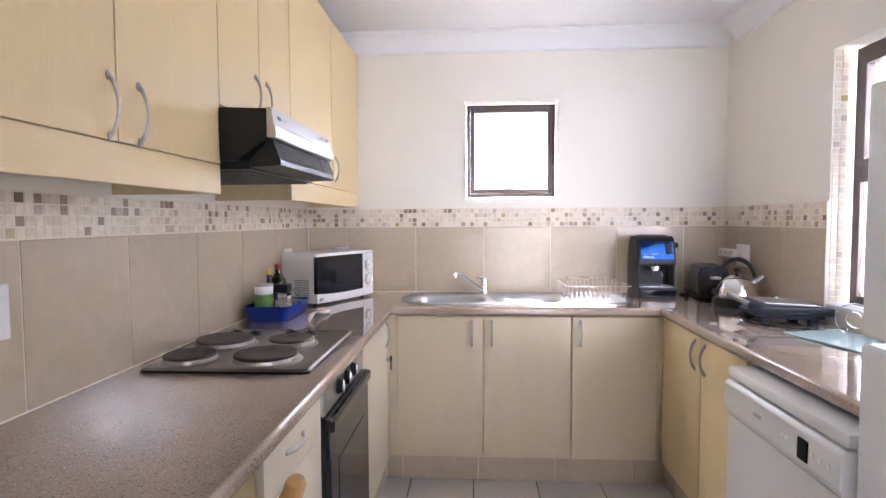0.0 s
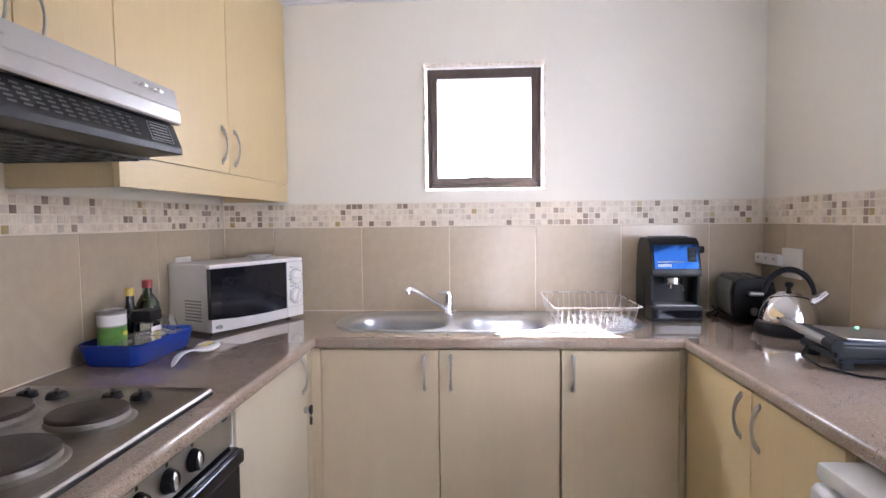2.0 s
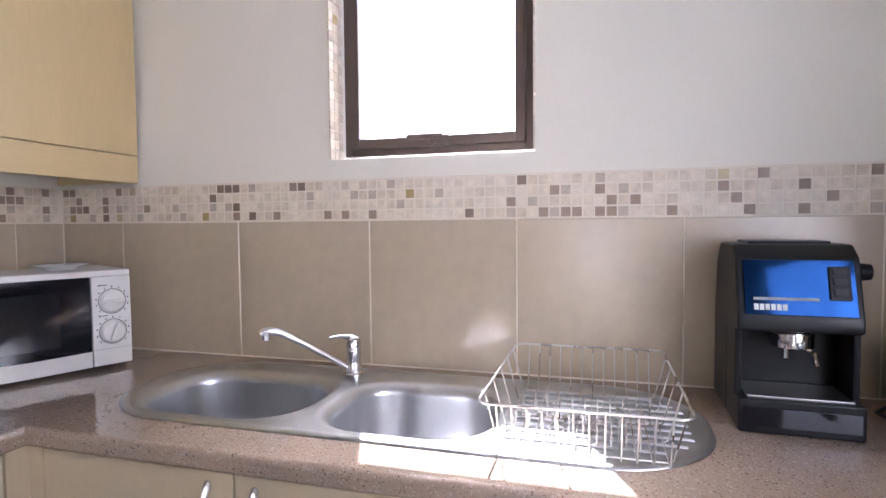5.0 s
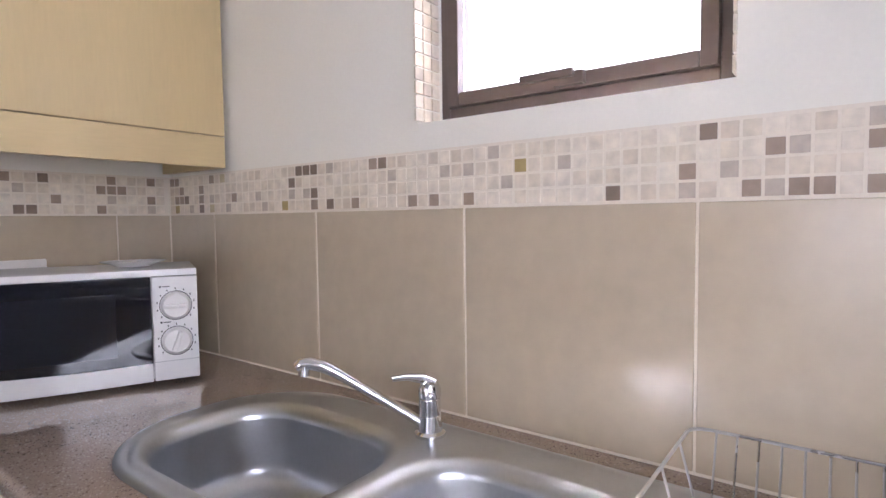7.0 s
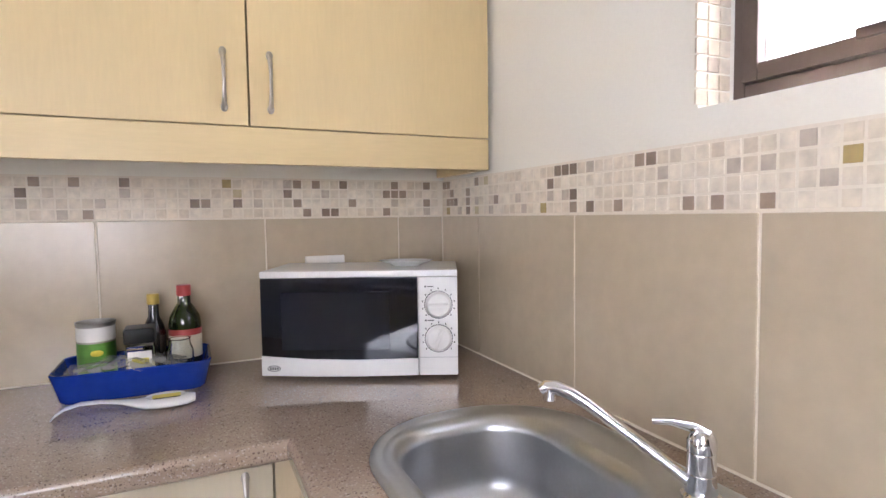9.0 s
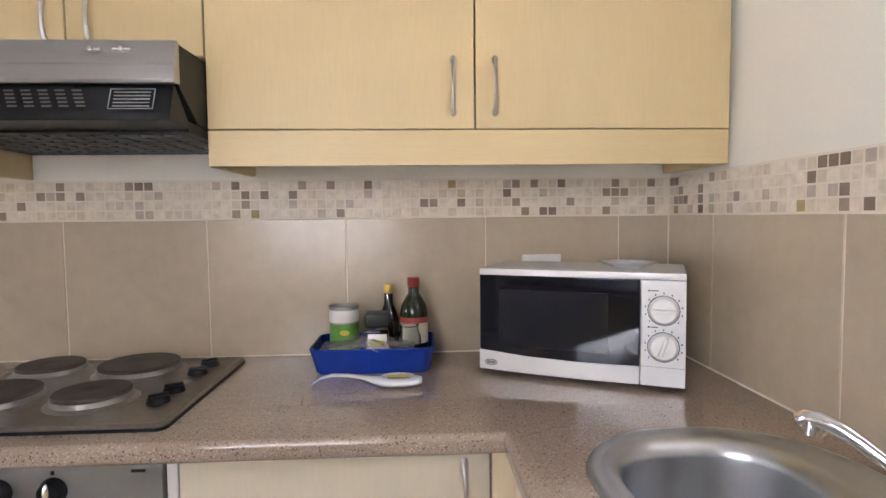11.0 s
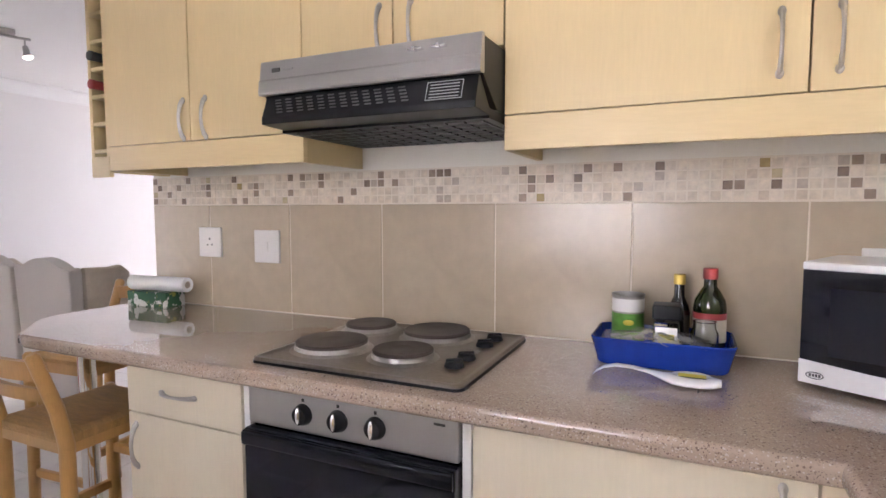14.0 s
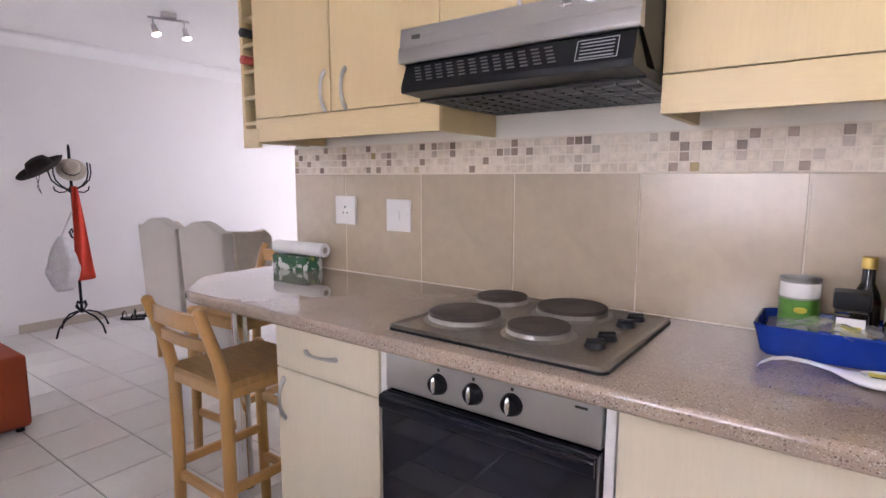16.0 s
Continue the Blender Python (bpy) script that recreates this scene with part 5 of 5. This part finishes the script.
def dishwasher():
    t = thing("dishwasher", pose(1.826, 2.590, 0, 0, 0, -90), "white freestanding dishwasher under the worktop", "dishwasher")
    w = 0.570
    part("body", bx(B(), 0.0, w, 0.03, 0.58, 0.02, 0.830, 0.004), M_WHITE, t)
    part("lid", bx(B(), -0.004, w + 0.004, 0.0, 0.59, 0.815, 0.852, 0.010), M_WHITE, t)
    door = part("door", bx(B(), 0.0, w, 0.0, 0.028, 0.10, 0.698, 0.008), M_WHITE, t)
    bm = B()
    prism(bm, [(0.028, 0.701), (-0.004, 0.701), (-0.012, 0.723), (-0.010, 0.798), (0.0, 0.811), (0.028, 0.811)], "x", 0.0, w, 0.004)
    panel = part("control_panel", bm, M_WHITE, t)
    part("grip", bx(B(), 0.408, 0.452, -0.0145, -0.008, 0.727, 0.783, 0.004), M_BLACK, panel, "dark recessed door grip")
    part("maker_mark", bx(B(), 0.190, 0.232, -0.0122, -0.0105, 0.756, 0.766), M_GREYINK, panel, "small grey maker's mark")
    for x in (0.34, 0.36, 0.47, 0.50, 0.53):
        part("button", cyl(B(), (x, -0.010, 0.758), (x, -0.0145, 0.758), 0.006, seg=12), M_WPLAST, panel)
    part("kick", bx(B(), 0.0, w, 0.05, 0.07, 0.0, 0.098), M_WHITE, t)


dishwasher()


def fridge():
    t = thing("fridge", pose(1.835, 2.005, 0, 0, 0, -90), "tall white fridge freezer at the end of the worktop", "fridge")
    w = 0.56
    part("body", bx(B(), 0.0, w, 0.065, 0.545, 0.02, 1.62, 0.006), M_WHITE, t)
    lower = part("door", bx(B(), 0.0, w, 0.0, 0.060, 0.06, 1.060, 0.012, 3), M_WHITE, t)
    upper = part("door", bx(B(), 0.0, w, 0.0, 0.060, 1.075, 1.615, 0.012, 3), M_WHITE, t)
    for d, z0, z1 in ((lower, 0.82, 1.03), (upper, 1.11, 1.30)):
        part("handle", bx(B(), w - 0.06, w - 0.035, -0.035, -0.001, z0, z1, 0.008), M_WPLAST, d)
    for x in (0.05, w - 0.05):
        part("foot", cyl(B(), (x, 0.12, 0.0), (x, 0.12, 0.021), 0.018, seg=14), M_BLACK, t)


fridge()

# ---- bar, stools and lounge ----
t = thing("chrome_post", pose(0.285, 1.215, 0), "chrome tubular leg under the end of the bar", "post")
part("tube", cyl(B(), (0, 0, 0.03), (0, 0, 0.862), 0.030, seg=28), M_CHROME, t)
part("foot", cyl(B(), (0, 0, 0.0), (0, 0, 0.030), 0.033, 0.031, seg=28), M_BLACK, t)
part("flange", cyl(B(), (0, 0, 0.856), (0, 0, 0.8655), 0.055, seg=28), M_CHROME, t)


def stool():
    """Local x across, +y is the backrest's side, z up."""
    t = thing("bar_stool", pose(0.462, 1.508, 0, 0, 0, -90) @ Matrix.Diagonal((1.12, 1.05, 1.05, 1)), "pine bar stool with a woven rush seat", "bar stool", "bar stools")
    hw, hd = 0.137, 0.158
    for x in (-hw, hw):
        part("back_leg", tube(B(), [(x, hd + 0.012, 0.0), (x, hd, 0.30), (x, hd, 0.60), (x, hd + 0.020, 0.70), (x, hd + 0.070, 0.850), (x, hd + 0.073, 0.858)], [0.018, 0.0195, 0.0195, 0.0185, 0.017, 0.010], 14), M_BEECH, t)
        part("front_leg", tube(B(), [(x, -hd - 0.006, 0.0), (x, -hd, 0.35), (x, -hd, 0.625), (x, -hd, 0.634)], [0.018, 0.0195, 0.019, 0.010], 14), M_BEECH, t)
        part("side_rail", bx(B(), x - 0.010, x + 0.010, -hd, hd, 0.572, 0.614, 0.004), M_BEECH, t)
        part("stretcher", bx(B(), x - 0.009, x + 0.009, -hd, hd, 0.275, 0.305, 0.004), M_BEECH, t)
    for y, z in ((-hd, 0.165), (hd, 0.235), (-hd, 0.40)):
        part("stretcher", bx(B(), -hw, hw, y - 0.009, y + 0.009, z, z + 0.030, 0.004), M_BEECH, t)
    for y in (-hd, hd):
        part("seat_rail", bx(B(), -hw, hw, y - 0.010, y + 0.010, 0.572, 0.614, 0.004), M_BEECH, t)
    for z, h, dy in ((0.782, 0.050, 0.050), (0.722, 0.034, 0.030)):
        bm = B()
        pts = [(-hw + 2 * hw * k / 10, hd + dy + 0.014 * math.sin(math.pi * k / 10), z) for k in range(11)]
        loft(bm, [[(x, y - 0.008, zz + 0), (x, y + 0.008, zz), (x, y + 0.010, zz + h), (x, y - 0.006, zz + h)] for x, y, zz in pts], True, True)
        part("back_slat", bm, M_BEECH, t)
    n = 18
    bm = B()
    vs = []
    for i in range(n + 1):
        row = []
        for k in range(n + 1):
            u, v = -1 + 2 * i / n, -1 + 2 * k / n
            dip = 0.010 * (1 - u * u) * (1 - v * v)
            edge = 0.012 * max(abs(u), abs(v)) ** 10
            row.append(bm.verts.new((u * (hw + 0.012), v * (hd + 0.010), 0.636 - dip - edge - 0.003 * abs(math.sin(9 * math.pi * max(abs(u), abs(v)))))))
        vs.append(row)
    for i in range(n):
        for k in range(n):
            bm.faces.new((vs[i][k], vs[i + 1][k], vs[i + 1][k + 1], vs[i][k + 1]))
    ext = bmesh.ops.extrude_face_region(bm, geom=list(bm.faces))
    bmesh.ops.translate(bm, verts=[v for v in ext["geom"] if isinstance(v, bmesh.types.BMVert)], vec=(0, 0, -0.022))
    part("seat", bm, M_RUSH, t, "woven brown rush seat")
    return t


stool_a = stool()
copy_thing(stool_a, pose(0.055, 0.935, 0, 0, 0, 94) @ Matrix.Diagonal((1.12, 1.05, 1.05, 1)))


def dining_chair():
    """High-backed upholstered chair: local x across, +y its back."""
    t = thing("dining_chair", pose(-0.38, -0.005, 0, 0, 0, -90), "high-backed ivory upholstered dining chair with curved top", "dining chair", "dining chairs")
    w = 0.25
    top = []
    for k in range(25):
        u = -1 + 2 * k / 24
        top.append((u * w, 0.930 + 0.085 * math.cos(u * math.pi * 0.5) ** 1.2 + 0.030 * (abs(u) ** 8)))
    poly = [(w * 0.94, 0.20)] + [(x, z) for x, z in top[::-1]] + [(-w * 0.94, 0.20)]
    bm = B()
    lo = [bm.verts.new((x, 0.100 + 0.05 * max(0, z - 0.4) + 0.0, z)) for x, z in poly]
    hi = [bm.verts.new((x, 0.030 + 0.05 * max(0, z - 0.4), z)) for x, z in poly]
    bm.faces.new(lo), bm.faces.new(hi)
    for k in range(len(poly)):
        j = (k + 1) % len(poly)
        bm.faces.new((lo[k], lo[j], hi[j], hi[k]))
    bmesh.ops.bevel(bm, geom=[e for e in bm.edges], offset=0.012, segments=3, profile=0.5, affect="EDGES", clamp_overlap=True)
    part("backrest", bm, M_LINEN, t)
    for s in (-1, 1):
        bm = B()
        prism(bm, [(0.04, 0.46), (-0.16, 0.46), (-0.17, 0.62), (-0.205, 0.80), (-0.20, 0.92), (-0.15, 0.965), (-0.08, 0.955), (0.06, 0.965)], "x", s * w - 0.022, s * w + 0.022, 0.010)
        part("wing", bm, M_TAN, t, "tan woven wing")
    part("seat", bx(B(), -w + 0.01, w - 0.01, -0.42, 0.06, 0.36, 0.48, 0.03, 3), M_LINEN, t)
    for x in (-w + 0.04, w - 0.04):
        for y in (-0.38, 0.05):
            part("leg", tube(B(), [(x, y, 0.36), (x, y, 0.0)], [0.022, 0.016], 10), M_BEECH, t)
    return t


chair = dining_chair()
copy_thing(chair, pose(-0.38, -0.54, 0, 0, 0, -90))

ottoman = thing("ottoman", pose(0.845, -0.32, 0), "rust orange fabric cube ottoman on the tiled floor", "ottoman")
part("cushion", bx(B(), -0.215, 0.215, -0.215, 0.215, 0.025, 0.40, 0.022, 3), M_RUST, ottoman)
for x in (-0.17, 0.17):
    for y in (-0.17, 0.17):
        part("foot", cyl(B(), (x, y, 0.0), (x, y, 0.03), 0.02, seg=12), M_BLACK, ottoman)


def coat_stand():
    cx, cy = -0.275, -1.93
    t = thing("coat_stand", pose(cx, cy, 0), "black wrought iron coat stand by the lounge wall", "coat stand")
    part("pole", tube(B(), [(0, 0, 0.16), (0, 0, 1.52), (0, 0, 1.545)], [0.011, 0.011, 0.005], 12), M_WROUGHT, t)
    for k in range(4):
        a = radians(20 + 90 * k)
        c, s = math.cos(a), math.sin(a)
        part("foot", tube(B(), [(r * c, r * s, z) for r, z in ((0.010, 0.24), (0.035, 0.255), (0.05, 0.22), (0.015, 0.175), (0.06, 0.165), (0.14, 0.135), (0.21, 0.075), (0.235, 0.010), (0.237, 0.0))], 0.0075, 8), M_WROUGHT, t)
        part("hook", tube(B(), [(r * c, r * s, z) for r, z in ((0.011, 1.16), (0.05, 1.19), (0.11, 1.215), (0.165, 1.26), (0.185, 1.32), (0.18, 1.40))], 0.006, 8), M_WROUGHT, t)
        b = a + radians(45)
        c2, s2 = math.cos(b), math.sin(b)
        part("hook", tube(B(), [(r * c2, r * s2, z) for r, z in ((0.011, 1.20), (0.045, 1.165), (0.085, 1.16), (0.115, 1.18), (0.12, 1.21))], 0.0055, 8), M_WROUGHT, t)
        part("scroll", tube(B(), [(r * c, r * s, z) for r, z in ((0.011, 0.78), (0.04, 0.80), (0.055, 0.84), (0.035, 0.865), (0.022, 0.845), (0.03, 0.83))], 0.004, 6), M_WROUGHT, t)
    h = thing("brown_hat", pose(cx + 0.215, cy + 0.06, 1.345, 5, 32, 15), "dark brown felt hat hung on the stand", "hat")
    part("crown", lathe(B(), [(0.0, 0.095), (0.035, 0.098), (0.062, 0.088), (0.078, 0.055), (0.086, 0.0)], seg=28, sx=1.25, sy=1.0), M_HAT, h)
    bm = B()
    rings = []
    for r, up in ((0.084, 0.0), (0.11, -0.004), (0.135, 0.004), (0.150, 0.018)):
        rings.append([(1.3 * r * math.cos(2 * math.pi * k / 32), 1.05 * r * math.sin(2 * math.pi * k / 32), up * (1 + 0.9 * abs(math.sin(2 * math.pi * k / 32)))) for k in range(32)])
    loft(bm, rings + [[(x, y, z - 0.004) for x, y, z in r] for r in rings[::-1]])
    part("brim", bm, M_HAT, h, smooth=60)
    h.scale = (0.95, 0.95, 0.95)
    part("cord", tube(B(), [(0.02, -0.07, -0.01), (0.06, -0.09, -0.12), (0.10, -0.05, -0.17), (0.12, 0.0, -0.10), (0.05, 0.04, -0.01)], 0.0025, 6), M_INK, h)
    h = thing("straw_hat", pose(cx + 0.03, cy + 0.11, 1.345, -55, 20, 0), "pale straw hat hung behind the brown one", "hat")
    part("crown", lathe(B(), [(0.0, 0.085), (0.05, 0.083), (0.07, 0.06), (0.078, 0.0)], seg=28), M_STRAW, h)
    part("brim", lathe(B(), [(0.076, 0.0), (0.13, -0.006), (0.13, -0.002), (0.076, 0.004)], seg=32), M_STRAW, h)
    h.scale = (0.8, 0.8, 0.8)
    part("band", lathe(B(), [(0.0785, 0.004), (0.0765, 0.024)], seg=28), M_INK, h, "dark hat band")
    s = thing("scarf", pose(cx - 0.005, cy + 0.035, 0), "long red scarf hanging from the stand", "scarf")
    bm = B()
    loops = []
    for k in range(17):
        u = k / 16
        z = 1.21 - 0.76 * u
        half = 0.020 + 0.055 * u
        ring = []
        for j in range(20):
            a = 2 * math.pi * j / 20
            ring.append((-0.012 * u * 3 + half * math.cos(a) + 0.004 * math.sin(5 * a), 0.022 * math.sin(a) + 0.009 * math.sin(4 * a + 5 * u), z + 0.02 * math.sin(a) * u))
        loops.append(ring)
    loft(bm, loops, True, True)
    part("cloth", bm, M_SCARF, s, smooth=80)
    g = thing("plastic_bag", pose(cx + 0.125, cy + 0.06, 0.375), "translucent pale plastic bag hanging on the stand", "bag")
    bm = B()
    loops = []
    for k in range(15):
        u = k / 14
        rr = 0.135 * math.sin(math.pi * min(1, 0.10 + 0.86 * u)) ** 0.7 * (1 - 0.35 * u)
        loops.append([(rr * math.cos(2 * math.pi * j / 22) * (1 + 0.25 * noise.noise(Vector((j * 0.9, u * 4, 0)))), 0.6 * rr * math.sin(2 * math.pi * j / 22) * (1 + 0.25 * noise.noise(Vector((j * 0.9, u * 4, 3)))), 0.44 * u) for j in range(22)])
    loft(bm, loops, True, True)
    part("bag_body", bm, M_BAG, g, smooth=80)
    part("strap", tube(B(), [(0.0, 0.0, 0.43), (-0.05, -0.03, 0.52), (-0.115, -0.05, 0.64)], 0.006, 6), M_BAG, g)


coat_stand()

for k, (x, y, rz) in enumerate(((-0.70, -2.00, 35), (-0.82, -2.03, 60))):
    s = thing("sandal", pose(x, y, 0, 0, 0, rz), "black strappy sandal on the floor by the wall", "shoe", "sandals")
    bm = B()
    loft(bm, [[(0.038 * math.cos(2 * math.pi * j / 20) * (1.0 - 0.15 * math.sin(2 * math.pi * j / 20)), 0.115 * math.sin(2 * math.pi * j / 20), z) for j in range(20)] for z in (0.0, 0.018)], True, True)
    part("sole", bm, M_BLACK, s)
    for y0, hgt in ((0.055, 0.045), (0.01, 0.055), (-0.075, 0.075)):
        part("strap", tube(B(), [(-0.036, y0, 0.014), (-0.025, y0, hgt * 0.85), (0.0, y0, hgt), (0.025, y0, hgt * 0.85), (0.036, y0, 0.014)], 0.006, 6, flat=0.5), M_BLACK, s)


def ceiling_spots():
    t = thing("ceiling_light", pose(-0.53, -0.735, ZC, 0, 0, -22), "brushed metal ceiling bar with two lit spotlights", "ceiling light")
    part("ceiling_plate", bx(B(), -0.05, 0.05, -0.035, 0.035, -0.035, 0.0, 0.006), M_STEEL, t)
    part("bar", bx(B(), -0.130, 0.130, -0.009, 0.009, -0.050, -0.036, 0.003), M_STEEL, t)
    for x, a in ((-0.098, 10), (0.098, 14)):
        stem = part("stem", cyl(B(), (x, 0, -0.09), (x, 0, -0.045), 0.005, seg=12), M_STEEL, t)
        m = Matrix.Translation((x, 0, -0.09)) @ pose(0, 0, 0, a, a, 0)
        head = part("spot_head", lathe(B(), [(0.0, 0.0), (0.015, 0.0), (0.018, -0.02), (0.020, -0.045), (0.032, -0.070), (0.031, -0.070), (0.018, -0.046), (0.0, -0.046)], m=m, seg=24), M_STEEL, t)
        part("bulb", lathe(B(), [(0.0, -0.084), (0.016, -0.080), (0.029, -0.0715), (0.018, -0.050), (0.0, -0.050)], m=m, seg=20), M_BULB, head, "lit warm bulb")


ceiling_spots()

# ---- tiles ----


def piece_mesh(name, sx, sy, sz, bev, material):
    return mesh_of(name, bx(B(), -sx / 2, sx / 2, -sy / 2, sy / 2, -sz / 2, sz / 2, bev, 1), material, 0)


_sizes = {}


def piece(name, parent, c, size, bev, material):
    """One tile on shared mesh data; c: its middle."""
    key = (name, tuple(round(s, 3) for s in size), material.name)
    if key not in _sizes:
        _sizes[key] = piece_mesh(name, *size, bev, material)
    ob = new(name, _sizes[key])
    ob.location = c
    ob.parent = parent
    return ob


Z0, ZM, ZT = TOP + 0.001, 1.292, 1.398
PITCH = 0.0262
# grout bed behind the tiles and the painted rounded top of it
structure("grout_west", bx(B(), -0.008, -0.0012, 1.234, 4.003, Z0, ZT + 0.004), M_GROUT, "pale grout behind the wall tiles", "grout")
structure("grout_north", bx(B(), -0.0012, 2.4312, 4.0012, 4.008, Z0, ZT + 0.004), M_GROUT, "pale grout behind the wall tiles", "grout")
structure("grout_east", bx(B(), 2.4312, 2.438, 3.087, 4.0012, Z0, ZT + 0.004), M_GROUT, "pale grout behind the wall tiles", "grout")


bm = B()
prism(bm, [(-0.003, 0.9055), (0.0035, 0.9055), (0.0012, 0.9085), (-0.003, 0.911)], "y", 1.234, 3.99)
prism(bm, [(4.003, 0.9055), (3.9955, 0.9055), (3.9988, 0.9085), (4.003, 0.911)], "x", 0.004, 2.425)
prism(bm, [(2.433, 0.9055), (2.4268, 0.9055), (2.4288, 0.9085), (2.433, 0.911)], "y", 3.087, 3.99)
structure("sealant", bm, M_GROUT, "pale sealant bead behind the worktop", "sealant")


def wall_run(parent, joints, place, across, rnd):
    """Big tiles between joints, and the four-row mosaic border above them."""
    for a, b in zip(joints, joints[1:]):
        wid = round(b - a - 0.004, 3)
        size = (0.006, wid, ZM - Z0 - 0.003) if across == "y" else (wid, 0.006, ZM - Z0 - 0.003)
        piece("tile", parent, place((a + b) / 2, (Z0 + ZM) / 2), size, 0.0012, M_TILE)
    lo, hi = joints[0], joints[-1]
    n = int((hi - lo) / PITCH)
    cells = [(lo + PITCH * (k + 0.5), ZM + 0.002 + PITCH * (r + 0.5)) for k in range(n) for r in range(4)]
    size = (0.0035, PITCH - 0.0042, PITCH - 0.0042) if across == "y" else (PITCH - 0.0042, 0.0035, PITCH - 0.0042)
    near = sorted(cells, key=lambda c: -c[0] if across == "y" else c[0])[:290]
    rest = [c for c in cells if c not in set(near)]
    for a, z in near:
        piece("mosaic_tile", parent, place(a, z), size, 0.0004, M_MOSAIC)
    if rest:
        bm = B()
        for a, z in rest:
            p = place(a, z)
            bx(bm, p[0] - size[0] / 2, p[0] + size[0] / 2, p[1] - size[1] / 2, p[1] + size[1] / 2, p[2] - size[2] / 2, p[2] + size[2] / 2)
        tagged(part("mosaic_border", bm, M_MOSAIC2, parent, "", 0), kind="stuff")


wall_run(wall_west, [1.235, 1.541, 1.924, 2.299, 2.686, 3.070, 3.465, 3.852, 3.999], lambda a, z: (-0.002, a, z), "y", 1)
wall_run(wall_north, [0.002, 0.236, 0.650, 1.054, 1.444, 1.823, 2.205, 2.431], lambda a, z: (a, 4.002, z), "x", 2)
wall_run(wall_east, [3.089, 3.420, 3.814, 3.999], lambda a, z: (2.432, a, z), "y", 3)

# mosaic on the windows' reveals, in the tones paled by glare
bm = B()
for k in range(3):
    for r in range(21):
        y, z = 4.030 - 0.0262 * (1 - k) + 0.006, W1[2] + 0.016 + PITCH * r
        bx(bm, W1[0], W1[0] + 0.004, y - 0.0113, y + 0.0113, z - 0.0113, z + 0.0113)
        bx(bm, W1[1] - 0.004, W1[1], y - 0.0113, y + 0.0113, z - 0.0113, z + 0.0113)
for k in range(20):
    for r in range(2):
        x, y = W1[0] + 0.02 + PITCH * k, 4.024 + PITCH * r
        bx(bm, x - 0.0113, x + 0.0113, y - 0.0113, y + 0.0113, W1[3] - 0.004, W1[3])
tagged(part("mosaic_border", bm, M_MOSAIC3, wall_north, "", 0), kind="stuff")
bm = B()
for k in range(2):
    for r in range(39):
        x, z = 2.456 + PITCH * k, W2[2] + 0.034 + PITCH * r
        bx(bm, x - 0.0113, x + 0.0113, W2[1] - 0.004, W2[1], z - 0.0113, z + 0.0113)
tagged(part("mosaic_border", bm, M_MOSAIC3, wall_east, "", 0), kind="stuff")

# floor tiles
FP, FX, FY = 0.320, 0.031, 0.028
rest = B()
for i in range(-12, 9):
    for k in range(-8, 14):
        x0, x1 = max(XL, FX + FP * i), min(XR, FX + FP * (i + 1))
        y0, y1 = max(YS, FY + FP * k), min(YB, FY + FP * (k + 1))
        if x1 - x0 < 0.02 or y1 - y0 < 0.02:
            continue
        if x0 > -1.3 and (y1 < 1.5 or x0 > 0.3):
            piece("tile", floor, ((x0 + x1) / 2, (y0 + y1) / 2, -0.004), (round(x1 - x0 - 0.006, 3), round(y1 - y0 - 0.006, 3), 0.008), 0.0015, M_FLOOR)
        else:
            bx(rest, x0 + 0.003, x1 - 0.003, y0 + 0.003, y1 - 0.003, -0.008, 0.0)
tagged(part("tile_field", rest, M_FLOOR2, floor, "", 0), kind="stuff")
